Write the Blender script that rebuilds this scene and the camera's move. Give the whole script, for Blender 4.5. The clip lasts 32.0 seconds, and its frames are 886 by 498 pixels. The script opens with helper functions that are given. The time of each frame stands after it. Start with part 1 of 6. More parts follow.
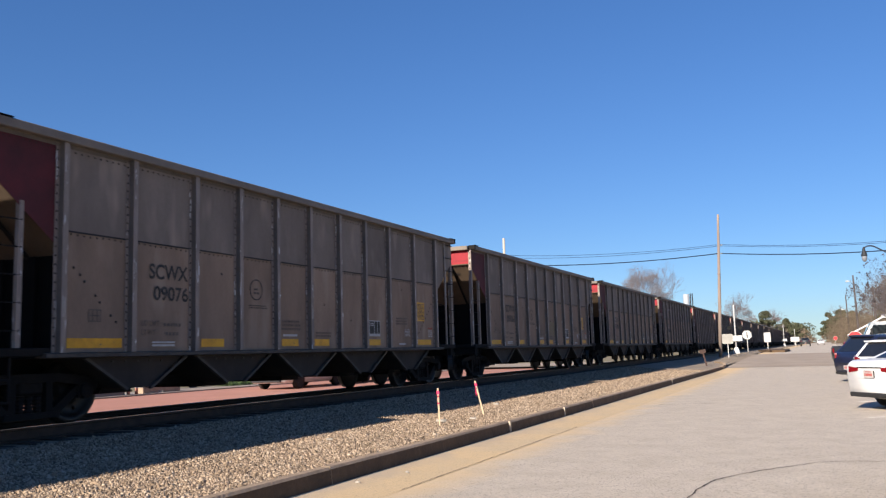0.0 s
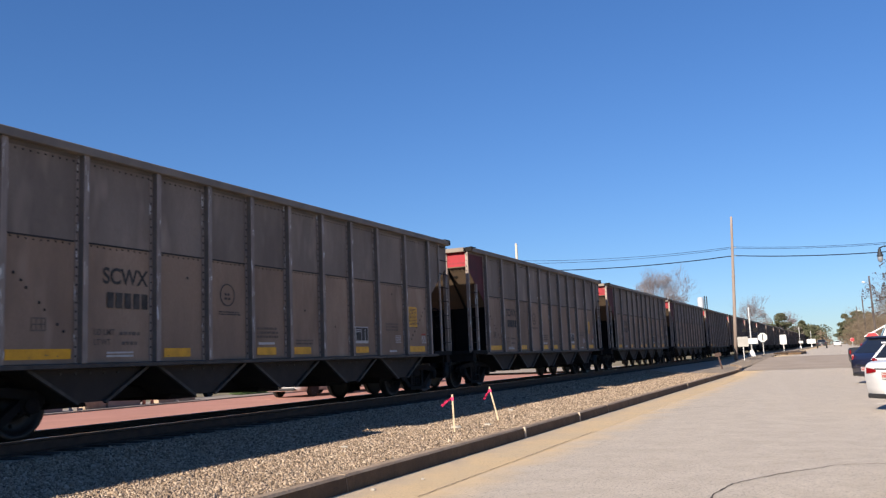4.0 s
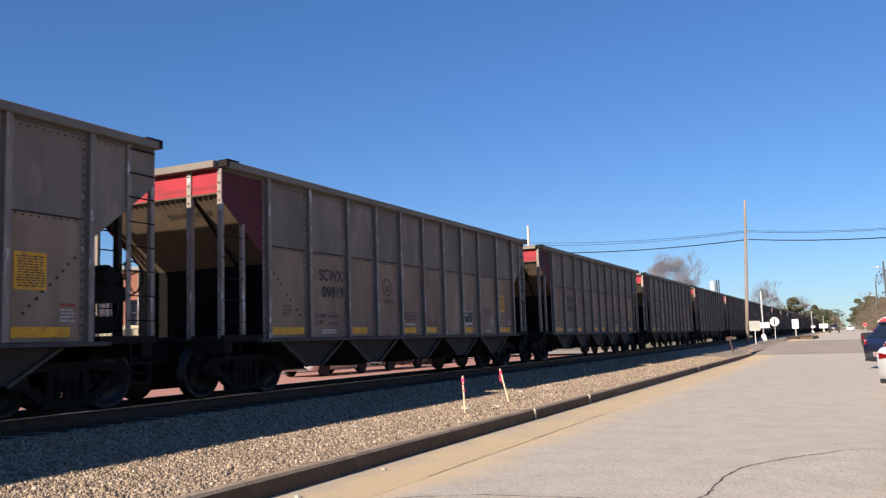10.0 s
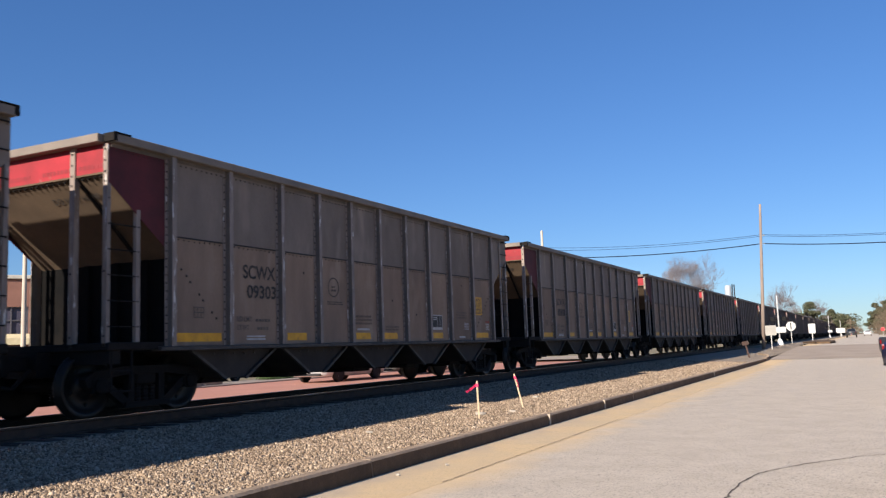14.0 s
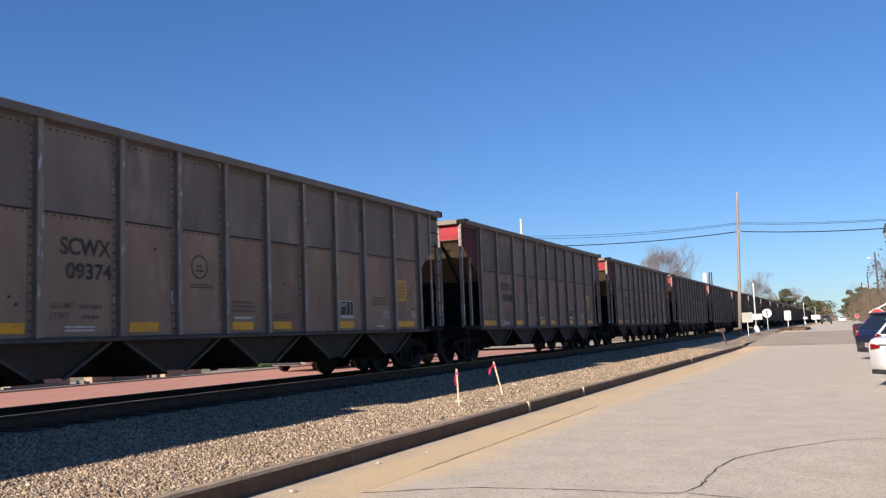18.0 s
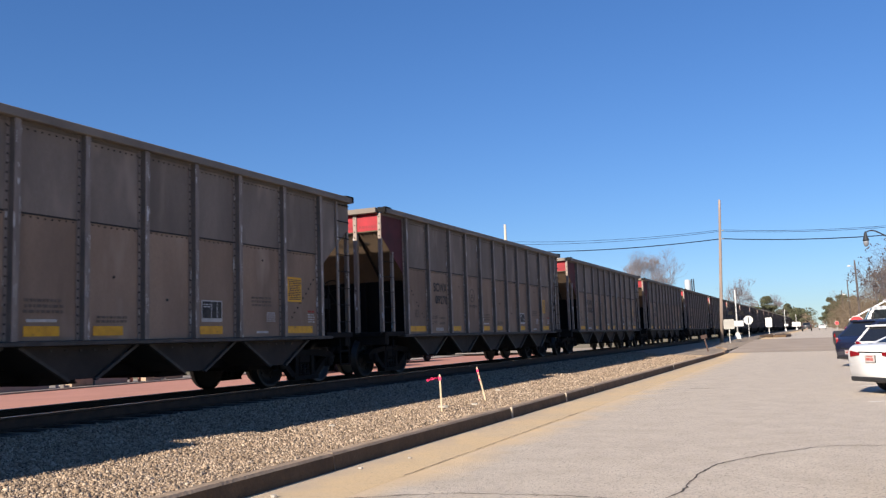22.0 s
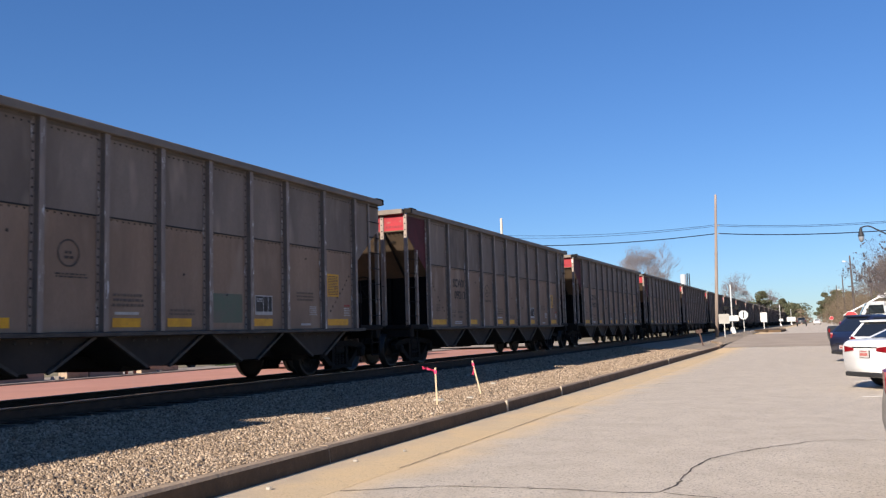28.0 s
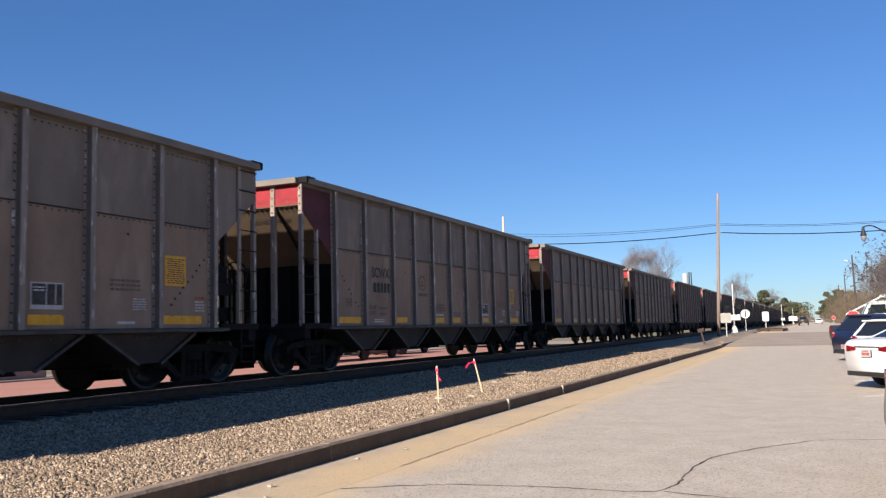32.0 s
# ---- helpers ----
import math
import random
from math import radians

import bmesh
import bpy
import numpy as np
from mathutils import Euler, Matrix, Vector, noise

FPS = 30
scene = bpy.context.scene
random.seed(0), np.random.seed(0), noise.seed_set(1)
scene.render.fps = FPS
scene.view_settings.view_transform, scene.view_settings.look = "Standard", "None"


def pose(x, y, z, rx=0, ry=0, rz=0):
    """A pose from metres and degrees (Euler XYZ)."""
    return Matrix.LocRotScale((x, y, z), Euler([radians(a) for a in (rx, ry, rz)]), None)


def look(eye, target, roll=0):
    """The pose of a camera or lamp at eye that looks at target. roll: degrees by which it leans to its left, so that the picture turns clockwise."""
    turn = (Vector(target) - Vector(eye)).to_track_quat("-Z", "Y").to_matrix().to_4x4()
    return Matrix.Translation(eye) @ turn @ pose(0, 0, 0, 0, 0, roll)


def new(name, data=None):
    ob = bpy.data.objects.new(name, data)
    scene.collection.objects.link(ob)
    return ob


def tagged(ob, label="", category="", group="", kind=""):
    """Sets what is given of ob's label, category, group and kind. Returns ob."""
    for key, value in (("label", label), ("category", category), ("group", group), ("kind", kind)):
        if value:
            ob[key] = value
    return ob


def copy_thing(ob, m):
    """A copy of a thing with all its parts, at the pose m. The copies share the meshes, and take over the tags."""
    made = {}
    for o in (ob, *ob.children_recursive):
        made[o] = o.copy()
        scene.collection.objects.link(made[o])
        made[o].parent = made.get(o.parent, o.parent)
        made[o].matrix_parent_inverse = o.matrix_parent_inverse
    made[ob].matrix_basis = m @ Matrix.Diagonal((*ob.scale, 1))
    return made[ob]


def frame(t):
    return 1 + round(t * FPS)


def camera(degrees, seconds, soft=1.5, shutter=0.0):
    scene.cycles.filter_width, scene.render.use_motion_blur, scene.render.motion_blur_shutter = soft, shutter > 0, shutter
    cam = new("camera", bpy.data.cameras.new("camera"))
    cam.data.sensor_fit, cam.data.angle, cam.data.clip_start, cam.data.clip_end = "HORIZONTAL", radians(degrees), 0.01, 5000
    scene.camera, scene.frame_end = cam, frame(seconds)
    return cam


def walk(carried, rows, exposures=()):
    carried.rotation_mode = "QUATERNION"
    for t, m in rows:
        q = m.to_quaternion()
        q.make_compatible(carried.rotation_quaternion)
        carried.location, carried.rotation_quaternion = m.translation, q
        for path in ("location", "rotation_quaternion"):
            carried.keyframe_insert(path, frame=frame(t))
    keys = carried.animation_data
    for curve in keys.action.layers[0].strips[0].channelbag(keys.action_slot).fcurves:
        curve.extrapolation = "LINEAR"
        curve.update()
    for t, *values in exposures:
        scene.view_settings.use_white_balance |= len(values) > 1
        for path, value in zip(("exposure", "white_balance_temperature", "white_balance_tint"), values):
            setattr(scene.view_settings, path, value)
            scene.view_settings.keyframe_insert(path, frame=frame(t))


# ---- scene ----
# ---- camera: a hand-held phone at one spot on the street ----
EYE = Vector((0.0, 0.0, 1.5))


def aim(left, up, lean):
    """A view from EYE: degrees left of the track's direction, degrees above level, degrees of lean."""
    a, b = radians(left), radians(up)
    way = Vector((-math.sin(a) * math.cos(b), math.cos(a) * math.cos(b), math.sin(b)))
    return look(EYE, EYE + way, lean)


cam = camera(55.33, 32.0, soft=1.3, shutter=0.08)
walk(cam, [
    (0.0, aim(23.72, 7.00, -1.77)),
    (0.5, aim(23.74, 7.08, -1.71)),
    (1.0, aim(23.83, 7.20, -1.83)),
    (1.5, aim(23.99, 7.32, -1.86)),
    (2.0, aim(23.99, 7.28, -1.78)),
    (2.5, aim(23.75, 7.31, -1.73)),
    (3.0, aim(23.76, 7.42, -1.97)),
    (3.5, aim(24.21, 7.49, -2.28)),
    (5.5, aim(25.16, 7.08, -2.28)),
    (6.0, aim(25.33, 6.88, -2.21)),
    (6.5, aim(25.47, 6.74, -2.40)),
    (7.0, aim(25.44, 6.71, -2.60)),
    (7.5, aim(25.20, 6.70, -2.52)),
    (8.0, aim(25.05, 6.64, -2.20)),
    (8.5, aim(25.12, 6.48, -1.90)),
    (9.0, aim(25.31, 6.35, -1.74)),
    (9.5, aim(25.44, 6.23, -1.76)),
    (10.0, aim(25.39, 6.23, -1.91)),
    (10.5, aim(25.33, 6.25, -2.02)),
    (11.0, aim(25.41, 6.33, -1.91)),
    (11.5, aim(25.75, 6.36, -1.93)),
    (12.0, aim(25.85, 6.53, -1.84)),
    (12.5, aim(25.85, 6.64, -1.68)),
    (13.0, aim(25.97, 6.77, -1.71)),
    (13.5, aim(26.23, 6.72, -2.01)),
    (14.0, aim(26.31, 6.62, -2.02)),
    (14.5, aim(26.30, 6.63, -2.33)),
    (16.5, aim(25.41, 6.05, -1.95)),
    (17.0, aim(25.20, 5.94, -1.88)),
    (17.5, aim(25.08, 5.87, -2.03)),
    (18.0, aim(24.95, 5.78, -2.27)),
    (18.5, aim(24.90, 5.69, -2.07)),
    (19.0, aim(24.85, 5.74, -1.99)),
    (19.5, aim(24.64, 5.95, -1.95)),
    (20.0, aim(24.39, 6.12, -1.80)),
    (20.5, aim(24.13, 6.13, -1.75)),
    (21.0, aim(23.93, 6.09, -1.83)),
    (21.5, aim(23.84, 6.08, -1.93)),
    (22.0, aim(23.84, 6.09, -2.00)),
    (22.5, aim(23.92, 6.08, -2.01)),
    (23.0, aim(24.04, 6.11, -2.11)),
    (23.5, aim(24.08, 6.10, -2.11)),
    (24.0, aim(24.07, 6.13, -2.04)),
    (24.5, aim(24.08, 6.14, -1.94)),
    (25.0, aim(24.07, 6.18, -1.84)),
    (25.5, aim(23.98, 6.20, -1.66)),
    (27.5, aim(23.54, 5.67, -1.71)),
    (28.0, aim(23.59, 5.64, -1.75)),
    (28.5, aim(23.64, 5.60, -1.75)),
    (29.0, aim(23.64, 5.56, -1.75)),
    (29.5, aim(23.60, 5.45, -1.80)),
    (30.0, aim(23.65, 5.28, -1.87)),
    (30.5, aim(23.68, 5.34, -2.03)),
    (31.0, aim(23.68, 5.41, -1.78)),
    (31.5, aim(23.67, 5.46, -1.68)),
    (32.0, aim(23.72, 5.52, -1.57)),
])

# ---- light: a low winter sun behind the camera, over the train ----
SUN_UP, SUN_SIDE = 25.5, 11.2
sky_world = bpy.data.worlds.new("sky")
scene.world = sky_world
sky_world.use_nodes = True
sky_nodes = sky_world.node_tree.nodes
sky = sky_nodes.new("ShaderNodeTexSky")
sky.sky_type, sky.sun_disc = "NISHITA", False
sky.sun_elevation, sky.sun_rotation = radians(SUN_UP), radians(180 + SUN_SIDE)
sky.air_density, sky.dust_density, sky.ozone_density, sky.altitude = 1.0, 0.0, 2.9, 50
deep = sky_nodes.new("ShaderNodeMix")
deep.data_type, deep.blend_type = "RGBA", "MULTIPLY"
deep.inputs[0].default_value, deep.inputs[7].default_value = 1.0, (0.785, 1.06, 1.54, 1.0)
rich = sky_nodes.new("ShaderNodeHueSaturation")
rich.inputs["Saturation"].default_value = 1.2
even = sky_nodes.new("ShaderNodeGamma")
even.inputs["Gamma"].default_value = 0.80
sky_world.node_tree.links.new(sky.outputs[0], even.inputs["Color"])
sky_world.node_tree.links.new(even.outputs[0], rich.inputs["Color"])
sky_world.node_tree.links.new(rich.outputs[0], deep.inputs[6])
sky_world.node_tree.links.new(deep.outputs[2], sky_nodes["Background"].inputs[0])
sky_nodes["Background"].inputs[1].default_value = 0.058
sun_data = bpy.data.lights.new("sun", "SUN")
sun_data.energy, sun_data.angle, sun_data.color = 5.0, radians(0.53), (1.0, 0.89, 0.76)
sun = new("sun", sun_data)
to_sun = Vector((-math.sin(radians(SUN_SIDE)) * math.cos(radians(SUN_UP)),
                 -math.cos(radians(SUN_SIDE)) * math.cos(radians(SUN_UP)), math.sin(radians(SUN_UP))))
sun.matrix_world = look(to_sun * 200, (0, 0, 0))
scene.view_settings.exposure = 0.95

# ---- the plan, in metres ----
RAIL_TOP = 0.664        # above the street
TRACK_X = -10.81        # the track's centre line; the street runs along it
PITCH, BODY = 16.18, 14.67   # a hopper car over its couplers, and its body
KERB_X, KERB_UP = -5.34, 0.21


# ---- materials ----
def material(name, base, rough=0.8, metal=0.0, second=None, scale=4.0, grain=60.0, amount=0.5, bump=0.0, bump_scale=80.0,
             streak=None, vary=0.0, spots=None, spot_scale=30.0, spot_at=0.62, stretch=(1, 1, 1), specular=0.35):
    """A surface with wear at two scales: large stains to a second colour, fine grain, and some streaks or spots."""
    m = bpy.data.materials.new(name)
    m.use_nodes = True
    n, link = m.node_tree.nodes, m.node_tree.links.new
    shader = n["Principled BSDF"]
    shader.inputs["Roughness"].default_value, shader.inputs["Metallic"].default_value = rough, metal
    shader.inputs["Specular IOR Level"].default_value = specular
    place = n.new("ShaderNodeTexCoord")
    turn = n.new("ShaderNodeMapping")
    turn.inputs["Scale"].default_value = stretch
    info = n.new("ShaderNodeObjectInfo")
    link(place.outputs["Object"], turn.inputs["Vector"])
    shift = n.new("ShaderNodeVectorMath")
    shift.operation = "ADD"
    spread = n.new("ShaderNodeVectorMath")
    spread.operation = "SCALE"
    spread.inputs["Scale"].default_value = 37.0
    join = n.new("ShaderNodeCombineXYZ")
    for socket in join.inputs:
        link(info.outputs["Random"], socket)
    link(join.outputs[0], spread.inputs[0])
    link(turn.outputs[0], shift.inputs[0])
    link(spread.outputs[0], shift.inputs[1])

    def noise_of(size, detail=4.0, rough_=0.6):
        t = n.new("ShaderNodeTexNoise")
        t.inputs["Scale"].default_value, t.inputs["Detail"].default_value, t.inputs["Roughness"].default_value = size, detail, rough_
        link(shift.outputs[0], t.inputs["Vector"])
        return t.outputs["Fac"]

    def ramp_of(value, low, high):
        r = n.new("ShaderNodeMapRange")
        r.inputs["From Min"].default_value, r.inputs["From Max"].default_value = low, high
        link(value, r.inputs["Value"])
        return r.outputs["Result"]

    def mixed(fac, one, two):
        x = n.new("ShaderNodeMix")
        x.data_type = "RGBA"
        for socket, value in ((x.inputs[0], fac), (x.inputs[6], one), (x.inputs[7], two)):
            if isinstance(value, (tuple, list)):
                socket.default_value = (*value, 1.0)
            elif isinstance(value, (int, float)):
                socket.default_value = value
            else:
                link(value, socket)
        return x.outputs[2]

    second = second or tuple(c * 0.72 for c in base)
    colour = mixed(ramp_of(noise_of(scale), 0.36, 0.66), base, second)
    fine = ramp_of(noise_of(grain, 3.0), 0.3, 0.7)
    colour = mixed(fine, colour, mixed(amount, colour, tuple(c * 0.62 for c in base)))
    if streak:
        colour = mixed(ramp_of(noise_of(streak[1], 2.0), 0.56, 0.74), colour, streak[0])
    if spots:
        colour = mixed(ramp_of(noise_of(spot_scale, 2.0, 0.5), spot_at, spot_at + 0.05), colour, spots)
    if vary:
        hue = n.new("ShaderNodeHueSaturation")
        value = n.new("ShaderNodeMapRange")
        value.inputs["To Min"].default_value, value.inputs["To Max"].default_value = 1 - vary, 1 + vary
        link(info.outputs["Random"], value.inputs["Value"])
        link(value.outputs["Result"], hue.inputs["Value"])
        link(colour, hue.inputs["Color"])
        colour = hue.outputs["Color"]
    link(colour, shader.inputs["Base Color"])
    if bump:
        b = n.new("ShaderNodeBump")
        b.inputs["Strength"].default_value, b.inputs["Distance"].default_value = 1.0, bump
        link(noise_of(bump_scale, 3.0), b.inputs["Height"])
        link(b.outputs["Normal"], shader.inputs["Normal"])
    return m


UPPER = material("weathered_grey_sheet", (0.245, 0.202, 0.172), 0.85, 0.0, (0.170, 0.140, 0.121), 1.3, 45, 0.4, 0.003, 3.0,
                 streak=((0.285, 0.232, 0.195), 2.2), vary=0.10, stretch=(1, 1, 0.35), specular=0.15)
LOWER = material("dusty_brown_sheet", (0.318, 0.228, 0.168), 0.85, 0.0, (0.212, 0.152, 0.116), 1.2, 45, 0.4, 0.003, 3.0,
                 streak=((0.32, 0.245, 0.19), 2.0), vary=0.09, stretch=(1, 1, 0.35), specular=0.15)
RIB = material("scuffed_aluminium_rib", (0.30, 0.24, 0.205), 0.6, 0.15, (0.185, 0.147, 0.125), 2.0, 50, 0.4, 0.001, 30,
               spots=(0.60, 0.58, 0.56), spot_scale=3.2, spot_at=0.645, vary=0.08, stretch=(6, 6, 1))
# for the rib flanks, and for the shade coloured in under the top chord
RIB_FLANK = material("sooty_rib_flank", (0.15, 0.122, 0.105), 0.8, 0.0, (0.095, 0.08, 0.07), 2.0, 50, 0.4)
TRIM = material("dull_aluminium_top", (0.22, 0.182, 0.150), 0.7, 0.05, (0.15, 0.126, 0.108), 1.5, 40, 0.4, 0.001, 20)
END_RED = material("faded_red_paint", (0.34, 0.018, 0.029), 0.7, 0.0, (0.20, 0.015, 0.021), 1.6, 30, 0.35, 0.001, 20,
                   spots=(0.24, 0.07, 0.06), spot_scale=5, spot_at=0.7)
SHADED_RED = material("soot_stained_red_paint", (0.105, 0.016, 0.022), 0.75, 0.0, (0.05, 0.012, 0.015), 1.6, 30, 0.4, 0.001, 20)
SLOPE = material("coal_dusted_slope_sheet", (0.115, 0.079, 0.051), 0.95, 0.0, (0.078, 0.054, 0.036), 1.4, 40, 0.5, 0.002, 6)
BLACK = material("sooty_black_steel", (0.0125, 0.0115, 0.0115), 0.85, 0.0, (0.020, 0.017, 0.0155), 3, 40, 0.5, 0.004, 14, specular=0.12)
SHADE_BLACK = material("coal_caked_steel", (0.007, 0.007, 0.0075), 0.95, 0.0, (0.011, 0.010, 0.0095), 3, 40, 0.5, 0.004, 14, specular=0.05)
CHUTE = material("dusty_hopper_plate", (0.048, 0.037, 0.031), 0.85, 0.0, (0.026, 0.021, 0.018), 2.0, 40, 0.5, 0.003, 5, vary=0.12)
EDGE = material("worn_edge_steel", (0.085, 0.072, 0.064), 0.7, 0.1, (0.036, 0.031, 0.028), 5, 50, 0.5)
RIVET = material("dark_rivet_steel", (0.032, 0.028, 0.026), 0.7, 0.1)
YELLOW = material("yellow_reflective_tape", (0.76, 0.375, 0.012), 0.5, 0.0, (0.58, 0.27, 0.012), 6, 60, 0.3, spots=(0.2, 0.13, 0.05), spot_scale=12, spot_at=0.68)
INK = material("faded_black_lettering", (0.026, 0.024, 0.023), 0.7, 0.0, (0.085, 0.07, 0.06), 9, 60, 0.4)
WHITE_INK = material("worn_white_lettering", (0.55, 0.53, 0.51), 0.7, 0.0, (0.4, 0.38, 0.36), 9, 60, 0.4)
FAINT_INK = material("faint_stencil", (0.12, 0.093, 0.076), 0.8, 0.0, (0.18, 0.14, 0.115), 8, 40, 0.3)
RED_INK = material("red_lettering", (0.45, 0.05, 0.04), 0.7)
WHEEL = material("sooty_wheel_steel", (0.028, 0.026, 0.025), 0.45, 0.5, (0.018, 0.017, 0.016), 3, 40, 0.4)
RAIL_STEEL = material("polished_rail_head", (0.42, 0.41, 0.40), 0.25, 0.9, (0.3, 0.29, 0.28), 3, 30, 0.3)
RAIL_RUST = material("rusty_rail_web", (0.085, 0.052, 0.036), 0.85, 0.1, (0.05, 0.033, 0.026), 6, 60, 0.5, 0.002, 40)
TIE = material("creosoted_tie_wood", (0.055, 0.042, 0.034), 0.9, 0.0, (0.09, 0.072, 0.06), 3, 50, 0.6, 0.004, 30, vary=0.25, stretch=(0.3, 3, 3))
GRAVEL = material("ballast_bed", (0.36, 0.29, 0.22), 0.95, 0.0, (0.25, 0.20, 0.155), 1.2, 30, 0.85, 0.03, 26)
STONE = material("ballast_stone", (0.48, 0.41, 0.33), 0.9, 0.0, (0.30, 0.26, 0.215), 16, 70, 0.5)
ROAD = material("sun_bleached_asphalt", (0.645, 0.560, 0.462), 0.9, 0.0, (0.515, 0.437, 0.352), 1.7, 52, 1.0, 0.011, 70,
                spots=(0.25, 0.22, 0.195), spot_scale=44, spot_at=0.60)
CROSS_ROAD = material("darker_worn_asphalt", (0.40, 0.325, 0.258), 0.9, 0.0, (0.31, 0.252, 0.20), 0.4, 60, 0.45, 0.006, 90)
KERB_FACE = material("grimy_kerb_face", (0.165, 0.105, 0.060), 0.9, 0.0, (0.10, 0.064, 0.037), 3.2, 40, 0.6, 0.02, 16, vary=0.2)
GROUT = material("pale_kerb_grout", (0.55, 0.46, 0.35), 0.9)
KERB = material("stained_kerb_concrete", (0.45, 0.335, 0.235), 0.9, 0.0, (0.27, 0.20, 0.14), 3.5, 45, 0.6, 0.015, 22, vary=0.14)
GUTTER = material("sandy_gutter_concrete", (0.66, 0.485, 0.285), 0.92, 0.0, (0.56, 0.44, 0.30), 0.9, 60, 0.7, 0.008, 75,
                  spots=(0.30, 0.235, 0.16), spot_scale=45, spot_at=0.64)
CRACK = material("open_crack_tar", (0.075, 0.063, 0.054), 0.95)
LOT = material("red_brick_paving", (0.47, 0.225, 0.165), 0.9, 0.0, (0.40, 0.19, 0.14), 0.5, 18, 0.4, 0.004, 30)
LOT_WALK = material("weathered_walk_concrete", (0.36, 0.30, 0.25), 0.9, 0.0, (0.25, 0.21, 0.175), 1.2, 30, 0.5, 0.01, 20)
EARTH = material("dry_winter_ground", (0.25, 0.205, 0.135), 0.95, 0.0, (0.16, 0.14, 0.08), 0.06, 6, 0.5, 0.02, 4)


def sand_over(m, x0, x1, sand):
    """Washed-in sand that lies on a street surface between two lines along it, with a ragged edge."""
    n, link = m.node_tree.nodes, m.node_tree.links.new
    place, apart, rough_ = n.new("ShaderNodeTexCoord"), n.new("ShaderNodeSeparateXYZ"), n.new("ShaderNodeTexNoise")
    rough_.inputs["Scale"].default_value, rough_.inputs["Detail"].default_value = 1.1, 6.0
    link(place.outputs["Object"], apart.inputs[0])
    link(place.outputs["Object"], rough_.inputs["Vector"])
    add = n.new("ShaderNodeMath")
    add.operation = "MULTIPLY_ADD"
    add.inputs[1].default_value = 1.3
    link(rough_.outputs["Fac"], add.inputs[0])
    link(apart.outputs["X"], add.inputs[2])
    reach = n.new("ShaderNodeMapRange")
    reach.inputs["From Min"].default_value, reach.inputs["From Max"].default_value = x0 + 0.65, x1 + 0.65
    reach.inputs["To Min"].default_value, reach.inputs["To Max"].default_value = 0.85, 0.0
    link(add.outputs[0], reach.inputs["Value"])
    mix = n.new("ShaderNodeMix")
    mix.data_type = "RGBA"
    socket = n["Principled BSDF"].inputs["Base Color"]
    link(reach.outputs["Result"], mix.inputs[0])
    link(socket.links[0].from_socket, mix.inputs[6])
    mix.inputs[7].default_value = (*sand, 1)
    link(mix.outputs[2], socket)


SAND = (0.64, 0.46, 0.255)
sand_over(ROAD, -4.6, -3.7, SAND)
sand_over(GUTTER, KERB_X - 0.05, KERB_X + 0.40, (0.40, 0.325, 0.25))


# ---- building helpers ----
def part(name, bm, mat, parent=None, label="", smooth=False, at=None):
    """Links a bmesh as one mesh object under a thing or a part. mat: one material or a list."""
    mesh = bpy.data.meshes.new(name)
    if isinstance(bm, bmesh.types.BMesh):
        bmesh.ops.recalc_face_normals(bm, faces=bm.faces)
        bm.to_mesh(mesh)
        bm.free()
    else:
        mesh.from_pydata(*bm)
    for m in (mat if isinstance(mat, (list, tuple)) else [mat]):
        mesh.materials.append(m)
    if smooth:
        mesh.polygons.foreach_set("use_smooth", [True] * len(mesh.polygons))
    ob = new(name, mesh)
    if parent:
        ob.parent = parent
    if at is not None:
        ob.location = at
    return tagged(ob, label) if label else ob


def again(ob, parent, at=(0, 0, 0), turn=None, name=None):
    """One more object on the same mesh."""
    o = new(name or ob.name.split(".")[0], ob.data)
    o.parent, o.location = parent, at
    if turn:
        o.rotation_euler = turn
    return o


def box(bm, x0, x1, y0, y1, z0, z1, index=0, bevel=0.0):
    vs = [bm.verts.new((x, y, z)) for x in (x0, x1) for y in (y0, y1) for z in (z0, z1)]
    fs = [bm.faces.new([vs[i] for i in q]) for q in ((0, 1, 3, 2), (4, 6, 7, 5), (0, 4, 5, 1), (2, 3, 7, 6), (0, 2, 6, 4), (1, 5, 7, 3))]
    for f in fs:
        f.material_index = index
    if bevel:
        es = {e for f in fs for e in f.edges}
        r = bmesh.ops.bevel(bm, geom=list(es), offset=bevel, segments=1, affect="EDGES", clamp_overlap=True)
        for f in r["faces"]:
            f.material_index = index
    return vs


def prism(bm, outline, axis, a, b, index=0):
    """Extrudes an outline of 2D points along x, y or z from a to b."""
    def put(p, q):
        u, v = p
        return {"x": (q, u, v), "y": (u, q, v), "z": (u, v, q)}[axis]
    one, two = [bm.verts.new(put(p, a)) for p in outline], [bm.verts.new(put(p, b)) for p in outline]
    fs = [bm.faces.new(one), bm.faces.new(two[::-1])]
    k = len(outline)
    fs += [bm.faces.new((one[i], one[(i + 1) % k], two[(i + 1) % k], two[i])) for i in range(k)]
    for f in fs:
        f.material_index = index


